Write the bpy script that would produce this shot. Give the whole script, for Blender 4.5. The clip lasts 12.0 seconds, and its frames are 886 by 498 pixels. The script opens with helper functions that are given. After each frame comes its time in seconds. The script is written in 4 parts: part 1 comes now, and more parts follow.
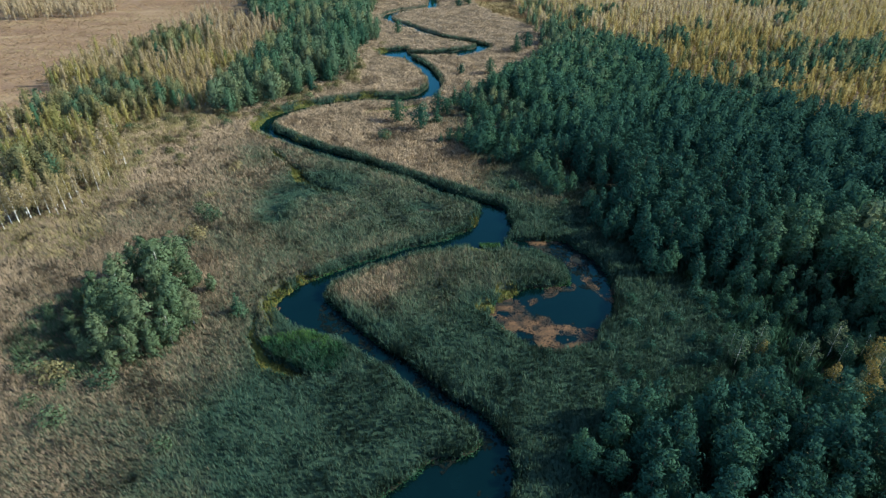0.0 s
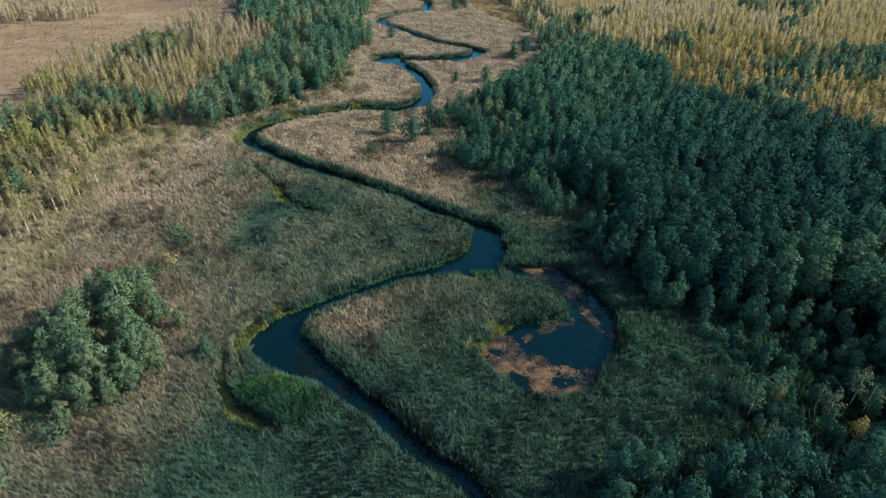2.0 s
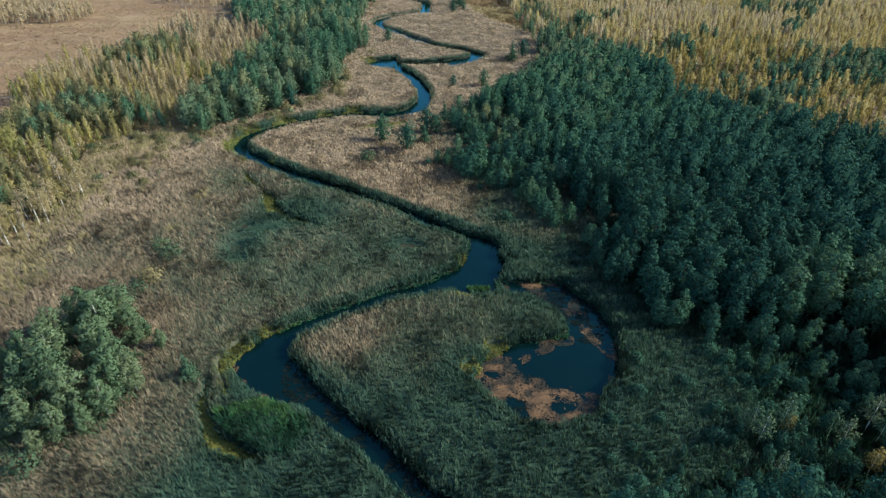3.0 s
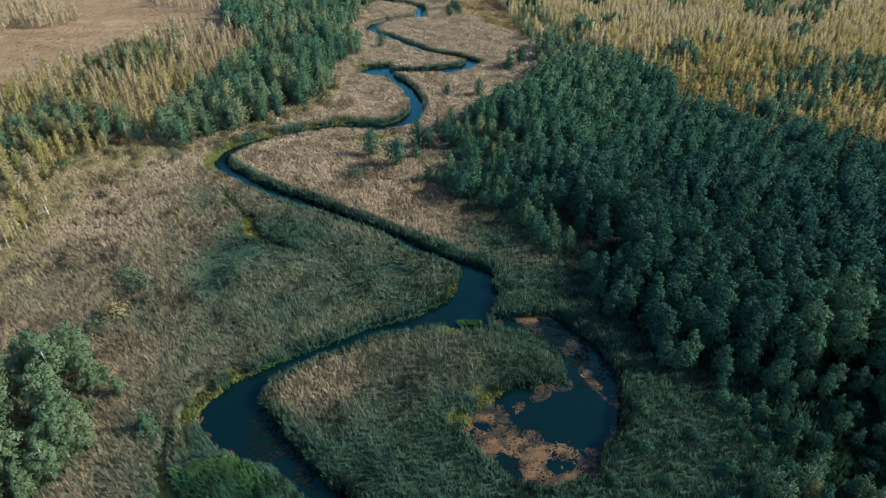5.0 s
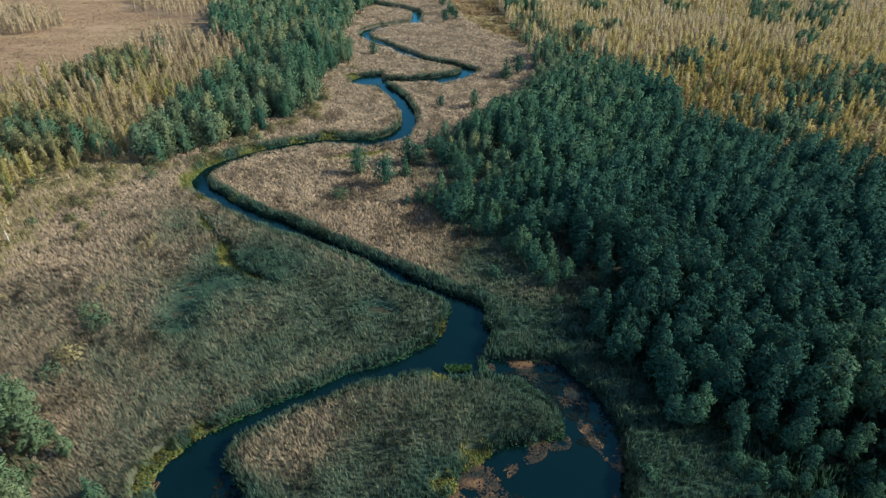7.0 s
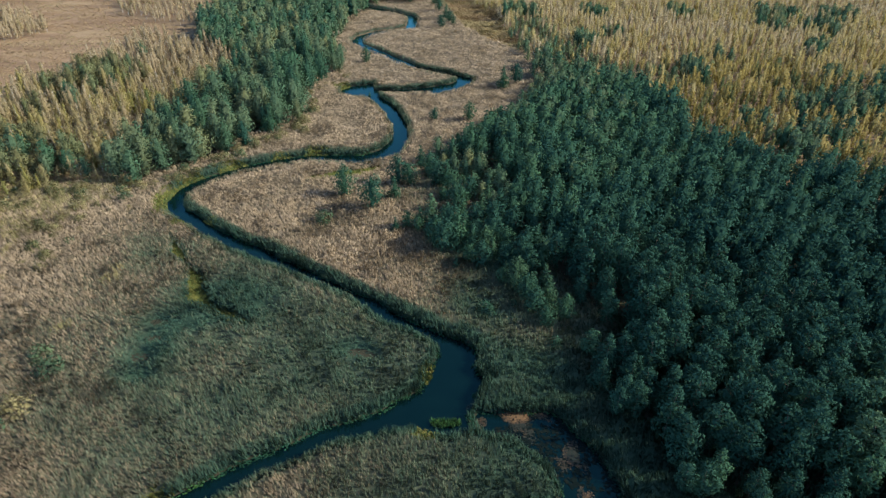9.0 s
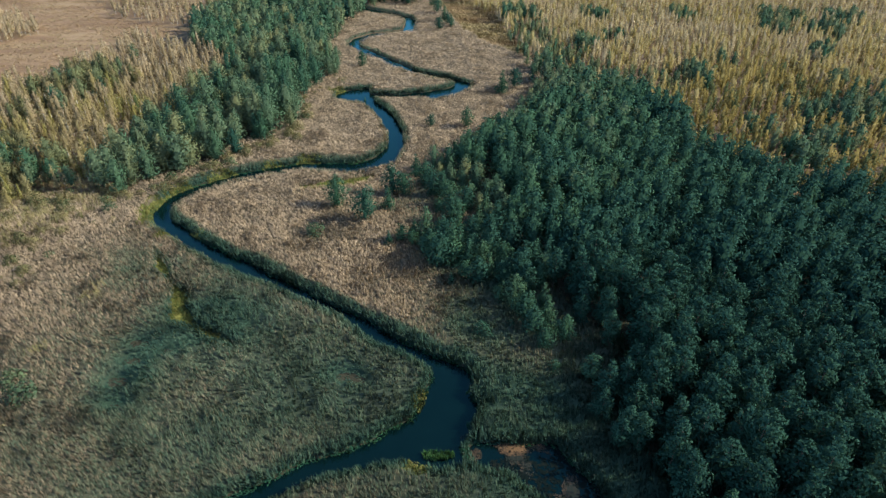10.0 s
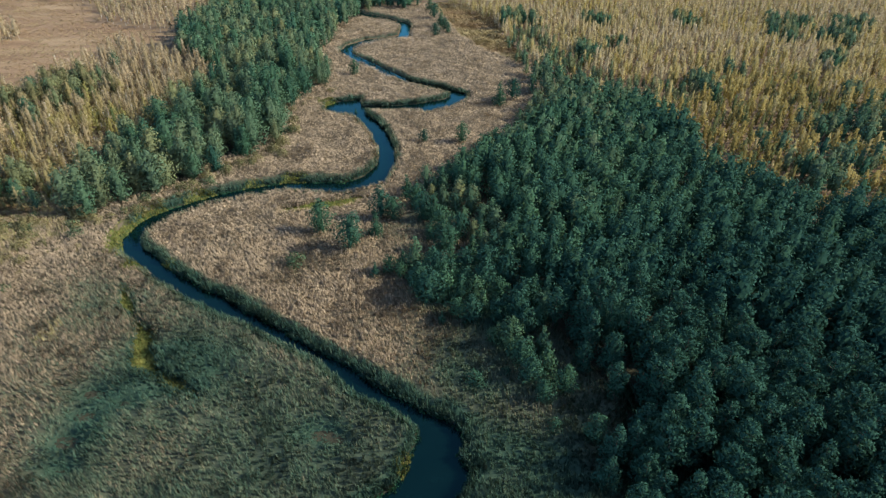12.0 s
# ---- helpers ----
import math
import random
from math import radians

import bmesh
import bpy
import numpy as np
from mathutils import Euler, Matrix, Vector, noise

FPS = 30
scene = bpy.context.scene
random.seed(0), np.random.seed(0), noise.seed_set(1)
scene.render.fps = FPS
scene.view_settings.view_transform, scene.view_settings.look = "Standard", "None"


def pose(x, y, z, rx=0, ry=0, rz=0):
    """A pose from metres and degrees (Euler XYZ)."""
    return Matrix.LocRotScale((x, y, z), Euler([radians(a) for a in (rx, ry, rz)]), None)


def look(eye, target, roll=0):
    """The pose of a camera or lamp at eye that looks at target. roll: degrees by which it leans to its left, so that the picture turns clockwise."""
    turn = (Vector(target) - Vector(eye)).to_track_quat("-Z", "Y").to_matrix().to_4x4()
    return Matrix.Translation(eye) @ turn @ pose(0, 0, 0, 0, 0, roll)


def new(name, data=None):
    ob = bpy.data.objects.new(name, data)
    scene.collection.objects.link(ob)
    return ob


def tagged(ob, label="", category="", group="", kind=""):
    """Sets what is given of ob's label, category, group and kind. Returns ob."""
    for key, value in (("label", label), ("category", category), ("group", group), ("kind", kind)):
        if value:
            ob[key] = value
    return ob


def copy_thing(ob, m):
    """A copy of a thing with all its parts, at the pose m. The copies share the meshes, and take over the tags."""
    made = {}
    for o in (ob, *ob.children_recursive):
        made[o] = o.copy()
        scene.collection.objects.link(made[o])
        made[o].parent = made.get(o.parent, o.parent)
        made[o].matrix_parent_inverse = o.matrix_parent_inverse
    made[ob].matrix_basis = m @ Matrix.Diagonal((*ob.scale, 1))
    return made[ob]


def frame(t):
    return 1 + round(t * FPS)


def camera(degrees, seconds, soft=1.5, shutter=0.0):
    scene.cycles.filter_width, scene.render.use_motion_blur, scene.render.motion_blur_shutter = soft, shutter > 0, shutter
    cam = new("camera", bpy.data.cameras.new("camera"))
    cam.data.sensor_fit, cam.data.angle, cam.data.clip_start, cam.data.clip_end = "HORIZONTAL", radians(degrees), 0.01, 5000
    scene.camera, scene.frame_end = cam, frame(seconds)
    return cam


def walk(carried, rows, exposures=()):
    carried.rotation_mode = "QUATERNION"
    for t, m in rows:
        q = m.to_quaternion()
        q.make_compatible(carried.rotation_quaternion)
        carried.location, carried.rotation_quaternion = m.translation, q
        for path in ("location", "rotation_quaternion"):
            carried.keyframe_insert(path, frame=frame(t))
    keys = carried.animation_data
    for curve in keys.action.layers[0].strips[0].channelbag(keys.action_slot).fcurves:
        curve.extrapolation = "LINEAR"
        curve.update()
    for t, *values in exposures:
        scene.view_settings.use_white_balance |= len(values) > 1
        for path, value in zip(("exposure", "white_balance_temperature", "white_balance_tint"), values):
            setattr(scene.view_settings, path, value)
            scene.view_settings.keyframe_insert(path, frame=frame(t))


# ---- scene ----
cam = camera(74.1, 12.0, soft=1.35)
METRES, EYE, TILT, LEAN, TURN = 76.3, 80.0, 1.0, 0.0, 0.0
ROWS = [
    (0.0, 0.0, 0.0, 0.0, 0.17, -34.59, -0.24),
    (0.5, 0.0076, 0.0388, -0.0008, 0.16, -34.6, -0.26),
    (1.0, 0.0152, 0.0777, -0.0018, 0.15, -34.62, -0.28),
    (1.5, 0.023, 0.1171, -0.0027, 0.13, -34.64, -0.29),
    (2.0, 0.0307, 0.1565, -0.0034, 0.13, -34.65, -0.3),
    (2.5, 0.0383, 0.1962, -0.0046, 0.12, -34.66, -0.29),
    (3.0, 0.0459, 0.2354, -0.0055, 0.11, -34.67, -0.29),
    (5.0, 0.0787, 0.3925, -0.0098, 0.1, -34.66, -0.26),
    (5.5, 0.0871, 0.4328, -0.0098, 0.11, -34.67, -0.26),
    (6.0, 0.0957, 0.4734, -0.0104, 0.12, -34.64, -0.26),
    (6.5, 0.1038, 0.5145, -0.0109, 0.12, -34.63, -0.27),
    (7.0, 0.1115, 0.5559, -0.0107, 0.13, -34.63, -0.3),
    (9.0, 0.1424, 0.723, -0.0129, 0.19, -34.61, -0.36),
    (9.5, 0.1499, 0.7659, -0.0138, 0.21, -34.62, -0.4),
    (10.0, 0.1569, 0.8089, -0.0144, 0.22, -34.64, -0.44),
    (10.5, 0.1642, 0.852, -0.0151, 0.24, -34.65, -0.48),
    (11.0, 0.17, 0.8954, -0.0159, 0.24, -34.66, -0.53),
    (11.5, 0.176, 0.9387, -0.0172, 0.25, -34.62, -0.56),
    (12.0, 0.1813, 0.9829, -0.0169, 0.26, -34.63, -0.61),
]
walk(cam, [(t, pose(0, 0, EYE, TILT, LEAN, TURN) @ pose(METRES * x, METRES * y, METRES * z, 90 + pitch, roll, yaw)) for t, x, y, z, yaw, pitch, roll in ROWS],
     exposures=[(0.0, 0.72, 5650, 0), (12.0, 0.69, 5950, 4)])

# ---- world and sun ----
SUN_X, SUN_Y, SUN_EL = 1.0, 0.04, 33.0
world = bpy.data.worlds.new("sky")
world.use_nodes = True
scene.world = world
wn = world.node_tree.nodes
sky = wn.new("ShaderNodeTexSky")
sky.sky_type, sky.sun_disc = "NISHITA", False
sky.air_density, sky.ozone_density, sky.dust_density = 0.7, 1.4, 0.8
sky.sun_elevation, sky.sun_rotation = radians(SUN_EL), math.atan2(SUN_X, SUN_Y)
world.node_tree.links.new(sky.outputs[0], wn["Background"].inputs[0])
wn["Background"].inputs[1].default_value = 0.2
lamp = bpy.data.lights.new("sun", "SUN")
lamp.energy, lamp.angle, lamp.color = 4.25, radians(0.6), (1.0, 0.88, 0.69)
sun = new("sun", lamp)
flat = math.hypot(SUN_X, SUN_Y)
sun.matrix_world = look((SUN_X * 200, SUN_Y * 200, flat * 200 * math.tan(radians(SUN_EL))), (0, 0, 0))

rng = np.random.default_rng(7)


# ---- materials ----
def material(name, rough=0.8, spec=0.2):
    m = bpy.data.materials.new(name)
    m.use_nodes = True
    p = m.node_tree.nodes["Principled BSDF"]
    p.inputs["Roughness"].default_value = rough
    p.inputs["Specular IOR Level"].default_value = spec
    return m, m.node_tree.nodes, m.node_tree.links, p


def ramp_node(n, stops):
    r = n.new("ShaderNodeValToRGB")
    while len(r.color_ramp.elements) < len(stops):
        r.color_ramp.elements.new(0.5)
    for e, (at, c) in zip(r.color_ramp.elements, stops):
        e.position, e.color = at, (*c, 1)
    return r


def noise_node(n, k, scale, detail=4.0, stretch=(1, 1, 1)):
    g, t, v = n.new("ShaderNodeNewGeometry"), n.new("ShaderNodeTexNoise"), n.new("ShaderNodeVectorMath")
    t.inputs["Scale"].default_value, t.inputs["Detail"].default_value = scale, detail
    v.operation, v.inputs[1].default_value = "MULTIPLY", stretch
    k.new(g.outputs["Position"], v.inputs[0])
    k.new(v.outputs[0], t.inputs["Vector"])
    return t.outputs["Fac"]


def maths(n, k, op, a, b):
    q = n.new("ShaderNodeMath")
    q.operation = op
    for i, v in enumerate((a, b)):
        if isinstance(v, (int, float)):
            q.inputs[i].default_value = v
        else:
            k.new(v, q.inputs[i])
    return q.outputs[0]


def mix_colour(n, k, fac, a, b):
    q = n.new("ShaderNodeMix")
    q.data_type = "RGBA"
    k.new(fac, q.inputs[0])
    for i, v in ((6, a), (7, b)):
        if isinstance(v, tuple):
            q.inputs[i].default_value = (*v, 1)
        else:
            k.new(v, q.inputs[i])
    return q.outputs[2]


def attribute(n, name):
    a = n.new("ShaderNodeAttribute")
    a.attribute_name = name
    return a.outputs["Fac"]


def foliage(name, stops, through_light=0.25, rough=0.65, grain=0.35, spec=0.25):
    """Leaves: a ramp run through by each plant's own tint, with leaf-to-leaf variation, and light passing through."""
    m, n, k, p = material(name, rough, spec)
    info, geo = n.new("ShaderNodeObjectInfo"), n.new("ShaderNodeNewGeometry")
    tint = maths(n, k, "ADD", attribute(n, "tint"), maths(n, k, "MULTIPLY", maths(n, k, "SUBTRACT", info.outputs["Random"], 0.5), attribute(n, "own")))
    leafy = maths(n, k, "MULTIPLY", maths(n, k, "SUBTRACT", geo.outputs["Random Per Island"], 0.5), grain)
    r = ramp_node(n, stops)
    k.new(maths(n, k, "ADD", tint, leafy), r.inputs[0])
    k.new(r.outputs[0], p.inputs["Base Color"])
    t, mixed = n.new("ShaderNodeBsdfTranslucent"), n.new("ShaderNodeMixShader")
    k.new(r.outputs[0], t.inputs[0])
    mixed.inputs[0].default_value = through_light
    k.new(p.outputs[0], mixed.inputs[1])
    k.new(t.outputs[0], mixed.inputs[2])
    k.new(mixed.outputs[0], n["Material Output"].inputs[0])
    return m


ALDER = foliage("alder_leaves", [(0.0, (0.02, 0.056, 0.041)), (0.35, (0.038, 0.088, 0.058)), (0.58, (0.056, 0.115, 0.062)), (0.8, (0.095, 0.138, 0.078)), (1.0, (0.175, 0.185, 0.085))], 0.2, 0.9, 0.1, 0.05)
WILLOW = foliage("willow_leaves", [(0.0, (0.055, 0.088, 0.052)), (0.5, (0.092, 0.14, 0.07)), (1.0, (0.17, 0.195, 0.1))], 0.2, 0.9, 0.25, 0.06)
BIRCH = foliage("birch_leaves", [(0.0, (0.11, 0.135, 0.06)), (0.13, (0.24, 0.185, 0.06)), (0.29, (0.38, 0.295, 0.095)), (0.48, (0.43, 0.35, 0.15)), (0.72, (0.44, 0.35, 0.19)), (1.0, (0.47, 0.38, 0.24))], 0.36, 0.9, 0.09, 0.05)
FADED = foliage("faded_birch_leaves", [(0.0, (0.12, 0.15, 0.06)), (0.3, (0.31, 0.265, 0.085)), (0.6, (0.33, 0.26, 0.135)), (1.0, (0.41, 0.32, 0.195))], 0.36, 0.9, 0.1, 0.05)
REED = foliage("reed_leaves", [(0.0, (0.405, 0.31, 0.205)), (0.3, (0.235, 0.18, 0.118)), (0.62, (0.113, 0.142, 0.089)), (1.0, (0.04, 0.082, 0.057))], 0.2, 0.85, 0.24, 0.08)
SEDGE = foliage("sedge_leaves", [(0.0, (0.09, 0.13, 0.04)), (0.5, (0.17, 0.18, 0.045)), (1.0, (0.25, 0.22, 0.07))], 0.25, 0.85, 0.35, 0.1)
OLIVE = foliage("olive_grass", [(0.0, (0.13, 0.13, 0.06)), (0.5, (0.26, 0.22, 0.1)), (1.0, (0.39, 0.315, 0.17))], 0.25, 0.85, 0.35, 0.08)
HERB = foliage("herb_leaves", [(0.0, (0.025, 0.075, 0.045)), (0.5, (0.045, 0.12, 0.05)), (1.0, (0.09, 0.18, 0.045))], 0.3, 0.8, 0.3, 0.1)
GRASS = foliage("dry_grass", [(0.0, (0.2, 0.12, 0.068)), (0.5, (0.29, 0.2, 0.11)), (1.0, (0.31, 0.25, 0.125))], 0.2, 0.9, 0.3, 0.06)
WEED = foliage("water_weed", [(0.0, (0.004, 0.008, 0.008)), (0.6, (0.007, 0.012, 0.011)), (1.0, (0.016, 0.017, 0.013))], 0.02, 0.95, 0.5, 0.03)
LILY = foliage("lily_leaves", [(0.0, (0.015, 0.022, 0.017)), (0.4, (0.05, 0.034, 0.021)), (0.7, (0.115, 0.067, 0.033)), (1.0, (0.2, 0.115, 0.055))], 0.05, 0.7, 0.3, 0.2)


def bark(name, pale, dark, scale):
    m, n, k, p = material(name, 0.85)
    r = ramp_node(n, [(0.38, dark), (0.55, pale)])
    k.new(noise_node(n, k, scale), r.inputs[0])
    k.new(r.outputs[0], p.inputs["Base Color"])
    return m


ALDER_BARK = bark("alder_bark", (0.16, 0.13, 0.1), (0.06, 0.05, 0.04), 3.0)
BIRCH_BARK = bark("birch_bark", (0.72, 0.68, 0.6), (0.2, 0.17, 0.14), 1.6)


def ground_material():
    m, n, k, p = material("marsh_soil", 0.95, 0.1)
    wet = mix_colour(n, k, noise_node(n, k, 0.6), (0.03, 0.03, 0.02), (0.06, 0.055, 0.035))
    dry_r = ramp_node(n, [(0.36, (0.15, 0.085, 0.05)), (0.5, (0.24, 0.15, 0.085)), (0.64, (0.32, 0.225, 0.125))])
    k.new(noise_node(n, k, 0.09, 8.0, (0.22, 1, 1)), dry_r.inputs[0])
    fine_r = ramp_node(n, [(0.3, (0.19, 0.115, 0.065)), (0.7, (0.34, 0.24, 0.135))])
    k.new(noise_node(n, k, 0.7, 6.0), fine_r.inputs[0])
    half = n.new("ShaderNodeValue")
    half.outputs[0].default_value = 0.45
    dry = mix_colour(n, k, half.outputs[0], dry_r.outputs[0], fine_r.outputs[0])
    c = mix_colour(n, k, attribute(n, "dry"), wet, dry)
    moss = mix_colour(n, k, noise_node(n, k, 0.9), (0.12, 0.13, 0.03), (0.25, 0.22, 0.05))
    c = mix_colour(n, k, attribute(n, "moss"), c, moss)
    k.new(c, p.inputs["Base Color"])
    b = n.new("ShaderNodeBump")
    b.inputs["Strength"].default_value, b.inputs["Distance"].default_value = 0.6, 0.3
    k.new(noise_node(n, k, 1.5, 6.0), b.inputs["Height"])
    k.new(b.outputs[0], p.inputs["Normal"])
    return m


def thatch_material():
    m, n, k, p = material("reed_stems", 0.9, 0.1)
    brown = mix_colour(n, k, noise_node(n, k, 1.2, 6.0), (0.08, 0.06, 0.038), (0.17, 0.13, 0.08))
    green = mix_colour(n, k, noise_node(n, k, 1.2, 6.0), (0.02, 0.042, 0.026), (0.055, 0.09, 0.058))
    k.new(mix_colour(n, k, attribute(n, "tint"), brown, green), p.inputs["Base Color"])
    return m


def water_material():
    """Dark peaty water: a faint teal body under a clear gloss."""
    m, n, k, p = material("river_water", 0.5, 0.0)
    k.new(mix_colour(n, k, noise_node(n, k, 0.25), (0.001, 0.0055, 0.006), (0.0022, 0.0095, 0.0095)), p.inputs["Base Color"])
    b = n.new("ShaderNodeBump")
    b.inputs["Strength"].default_value, b.inputs["Distance"].default_value = 0.4, 0.06
    k.new(noise_node(n, k, 1.2, 3.0), b.inputs["Height"])
    gloss, fres, mixed = n.new("ShaderNodeBsdfGlossy"), n.new("ShaderNodeFresnel"), n.new("ShaderNodeMixShader")
    gloss.inputs["Color"].default_value, gloss.inputs["Roughness"].default_value = (0.36, 0.84, 0.85, 1), 0.06
    fres.inputs["IOR"].default_value = 1.36
    for node in (gloss, fres):
        k.new(b.outputs[0], node.inputs["Normal"])
    k.new(fres.outputs[0], mixed.inputs[0])
    k.new(p.outputs[0], mixed.inputs[1])
    k.new(gloss.outputs[0], mixed.inputs[2])
    k.new(mixed.outputs[0], n["Material Output"].inputs[0])
    return m


SOIL, THATCH, WATER = ground_material(), thatch_material(), water_material()


# ---- the plan: river, pools, woods (metres) ----
RIVER_NEAR = [(6, -60, 3.5), (0, -32, 3.5), (-12, -14, 3.5), (-24, 4, 4), (-26, 20, 4.5), (-16, 35, 7), (-6, 44, 9), (2.1, 52, 8), (6.7, 56.7, 5.2), (9.0, 61.9, 2.6), (8.0, 64.9, 2.4), (1.5, 70.5, 2.1), (-5.2, 76.5, 2.6), (-12.3, 83.2, 2.7),
              (-18.8, 88.8, 3.0), (-24.8, 93, 5.4), (-30.8, 99.3, 5.0), (-29.5, 102.6, 4.3), (-26.3, 107.3, 2.6), (-18.0, 112.8, 2.3), (-8.4, 118.6, 2.1),
              (0.7, 122.0, 2.6), (9, 125, 5)]
RIVER_MID = [(12, 128, 5), (14.0, 137.3, 3.6), (13.0, 140.5, 2.8), (11.0, 142.2, 2.0), (6.3, 145.7, 1.6), (0.0, 149.5, 2.0), (-8.3, 156.0, 1.7), (-14.0, 160.4, 1.5),
             (-20.9, 164.8, 1.6), (-31.1, 171.0, 2.3), (-40.4, 176.3, 2.4), (-47.1, 181.3, 2.3), (-54.6, 187.7, 2.3), (-60.9, 193.0, 2.6), (-63.5, 198.3, 2.9),
             (-63.0, 204.6, 3.1), (-58.2, 210.7, 3.0), (-53.5, 215.4, 3.0), (-43.8, 221.4, 3.0), (-32.2, 226.4, 3.1), (-22.5, 226.6, 3.6), (-14.5, 226.0, 4.0),
             (-6.1, 231.2, 3.7), (-4.0, 240.3, 2.9), (-4.2, 251.9, 2.7), (-7.2, 263, 3.0), (-11.4, 274.3, 2.9), (-15.9, 282, 2.6), (-20, 288, 3.5)]
RIVER_FAR = [(-17, 291.5, 2.5), (-6.5, 291.1, 2.6), (3.1, 293.1, 3.8), (10.7, 294.9, 3.1), (18.6, 300.9, 2.9), (19.7, 309.3, 2.6), (12.1, 314.9, 2.4), (0, 323.4, 2.3),
             (-10.7, 335.7, 2.3), (-24.1, 353.5, 2.6), (-32.5, 365.0, 2.2), (-35.0, 371.3, 2.6), (-32.8, 381, 3), (-25.3, 391, 3), (-14.9, 396.2, 3), (-8.0, 400.4, 2.6),
             (-7.4, 420.6, 2.6), (-10, 430, 2.6), (-20.1, 441.0, 3), (-36.5, 451.7, 4), (-52, 464, 5), (-65, 478, 6)]
POOLS = [
    [(-36.8, 97.4), (-35.2, 102.0), (-28.6, 107.0), (-25.5, 103.2), (-24.3, 97.5), (-18.0, 91.9), (-19.4, 86.5), (-24.2, 88.5), (-30.3, 89.0)],
    [(5.8, 126.5), (10.7, 135.3), (10.2, 141.1), (13.2, 143.2), (16.0, 142.0), (18.2, 139.8), (17.1, 137.8), (17.6, 135.4), (19.2, 132.6), (18.7, 130.2), (17.2, 127.6), (17.7, 125.8), (15.6, 123.6), (16.2, 119.4), (11.7, 118.4), (5.7, 120.2), (-1.8, 122.1)],
    [(16.0, 124.4), (30.2, 124.9), (35.3, 118.4), (38.4, 111.0), (38.3, 102.6), (36.4, 95.8), (32.7, 90.9), (29.9, 85.6), (22.2, 82.8), (16.7, 84.5),
     (12.3, 88.8), (8.5, 93.9), (10.9, 99.3), (16.7, 104.0), (28.8, 106.2), (29.3, 109.4), (27.3, 112.8), (22.6, 118.1), (16.6, 119.3)],
    [(-1, 295), (2, 288.5), (8, 287), (16, 292), (23, 301), (24, 310), (20, 311), (14, 303), (6, 299)],
    [(-31.9, 294.1), (-27.2, 299.3), (-18.6, 302.5), (-15.7, 286), (-24.5, 283), (-31, 286)],
]
MOSS = [(-57, 179, 0.2), (-52.8, 172, 1.7), (-48.5, 166.5, 0.3), (-44.8, 161.6, 1.8), (-42.4, 155, 2.4), (-38, 151.5, 0.5), (-32.5, 148.2, 1.2), (-28, 146, 0.2)]
MOSS_NEAR = [(-38.5, 93, 0.6), (-38, 87.5, 1.0), (-33, 79.5, 1.5), (-26.5, 76.3, 0.9)]
MOSS_FAR = [(-28, 212.5, 1.6), (-21, 214, 2.8), (-15, 216, 2.6), (-9, 219, 1.4)]
ALDER_WOOD = [(14, -60), (10, -30), (6, 0), (14, 25), (18, 38), (20, 58), (26, 70), (36, 75), (48, 81), (53, 91), (52, 103), (43, 108), (40, 119), (36, 132), (40, 145), (35, 156), (29, 168), (25, 184),
              (18, 204), (8, 222), (13, 234), (32, 256), (47, 287), (52, 300), (48, 320), (50, 345), (70, 300), (94, 270), (92, 231), (101, 220), (124, 202),
              (150, 184), (240, 120), (160, 38), (120, -60)]
BIRCH_EAST = [(50, 345), (70, 300), (94, 270), (92, 231), (101, 220), (124, 202), (150, 184), (240, 120), (420, 300), (420, 580), (15, 580), (18, 478), (44, 432), (45, 394)]
ALDER_WEST = [(-80, 203), (-68, 215), (-59, 224), (-48, 243), (-39, 253), (-44, 284), (-33, 317), (-46, 358), (-44, 396), (-35, 450), (-20, 500), (-20, 580), (-120, 580),
              (-122, 392), (-109, 349), (-78, 323), (-82, 264), (-88, 244), (-86, 211)]
BIRCH_WEST = [(-111, 120), (-102, 137), (-98, 146), (-98, 156), (-103, 172), (-110, 192), (-100, 203), (-86, 207), (-88, 244), (-82, 264), (-78, 323), (-109, 349),
              (-140, 368), (-150, 304), (-170, 265), (-152, 209), (-160, 195), (-220, 160), (-200, 110)]
BIRCH_BACK = [(-320, 330), (-254, 352), (-206, 371), (-200, 384), (-215, 400), (-320, 430)]
BIRCH_FAR = [(-180, 425), (-143, 400), (-120, 395), (-120, 580), (-320, 580), (-320, 480), (-220, 475)]
MEADOW = [(-152, 209), (-170, 265), (-150, 304), (-140, 368), (-120, 392), (-143, 400), (-180, 425), (-220, 475), (-400, 500), (-400, 100), (-220, 160), (-160, 195)]
GLADE = [(18, 495), (42, 470), (46, 432), (47, 394), (55, 350), (44, 356), (34, 372), (22, 405), (14, 440), (6, 480)]
# lodged hollows in the reeds: x, y, radius, depth
HOLLOWS = [(-5.5, 138.6, 2.2, 1.0), (-3, 137.5, 1.5, 0.8), (-47, 146.5, 2.2, 1.0), (-46.2, 141.5, 2.1, 1.0), (-46, 136, 2.0, 0.95), (-44.5, 131, 1.7, 0.85), (-40.5, 144.5, 1.9, 0.85), (-33, 141, 1.5, 0.8), (-27, 152, 1.6, 0.8), (-40, 160, 2, 0.5), (-47, 137, 1.5, 0.7), (-50, 133, 1.4, 0.6), (-36, 147, 1.6, 0.6), (-30, 170, 1.5, 0.4), (-20, 252, 3, 0.6), (-24, 258, 3, 0.5),
           (8, 88, 1.4, 0.5), (2, 84, 1.2, 0.5), (-34, 126, 1.2, 0.5)]
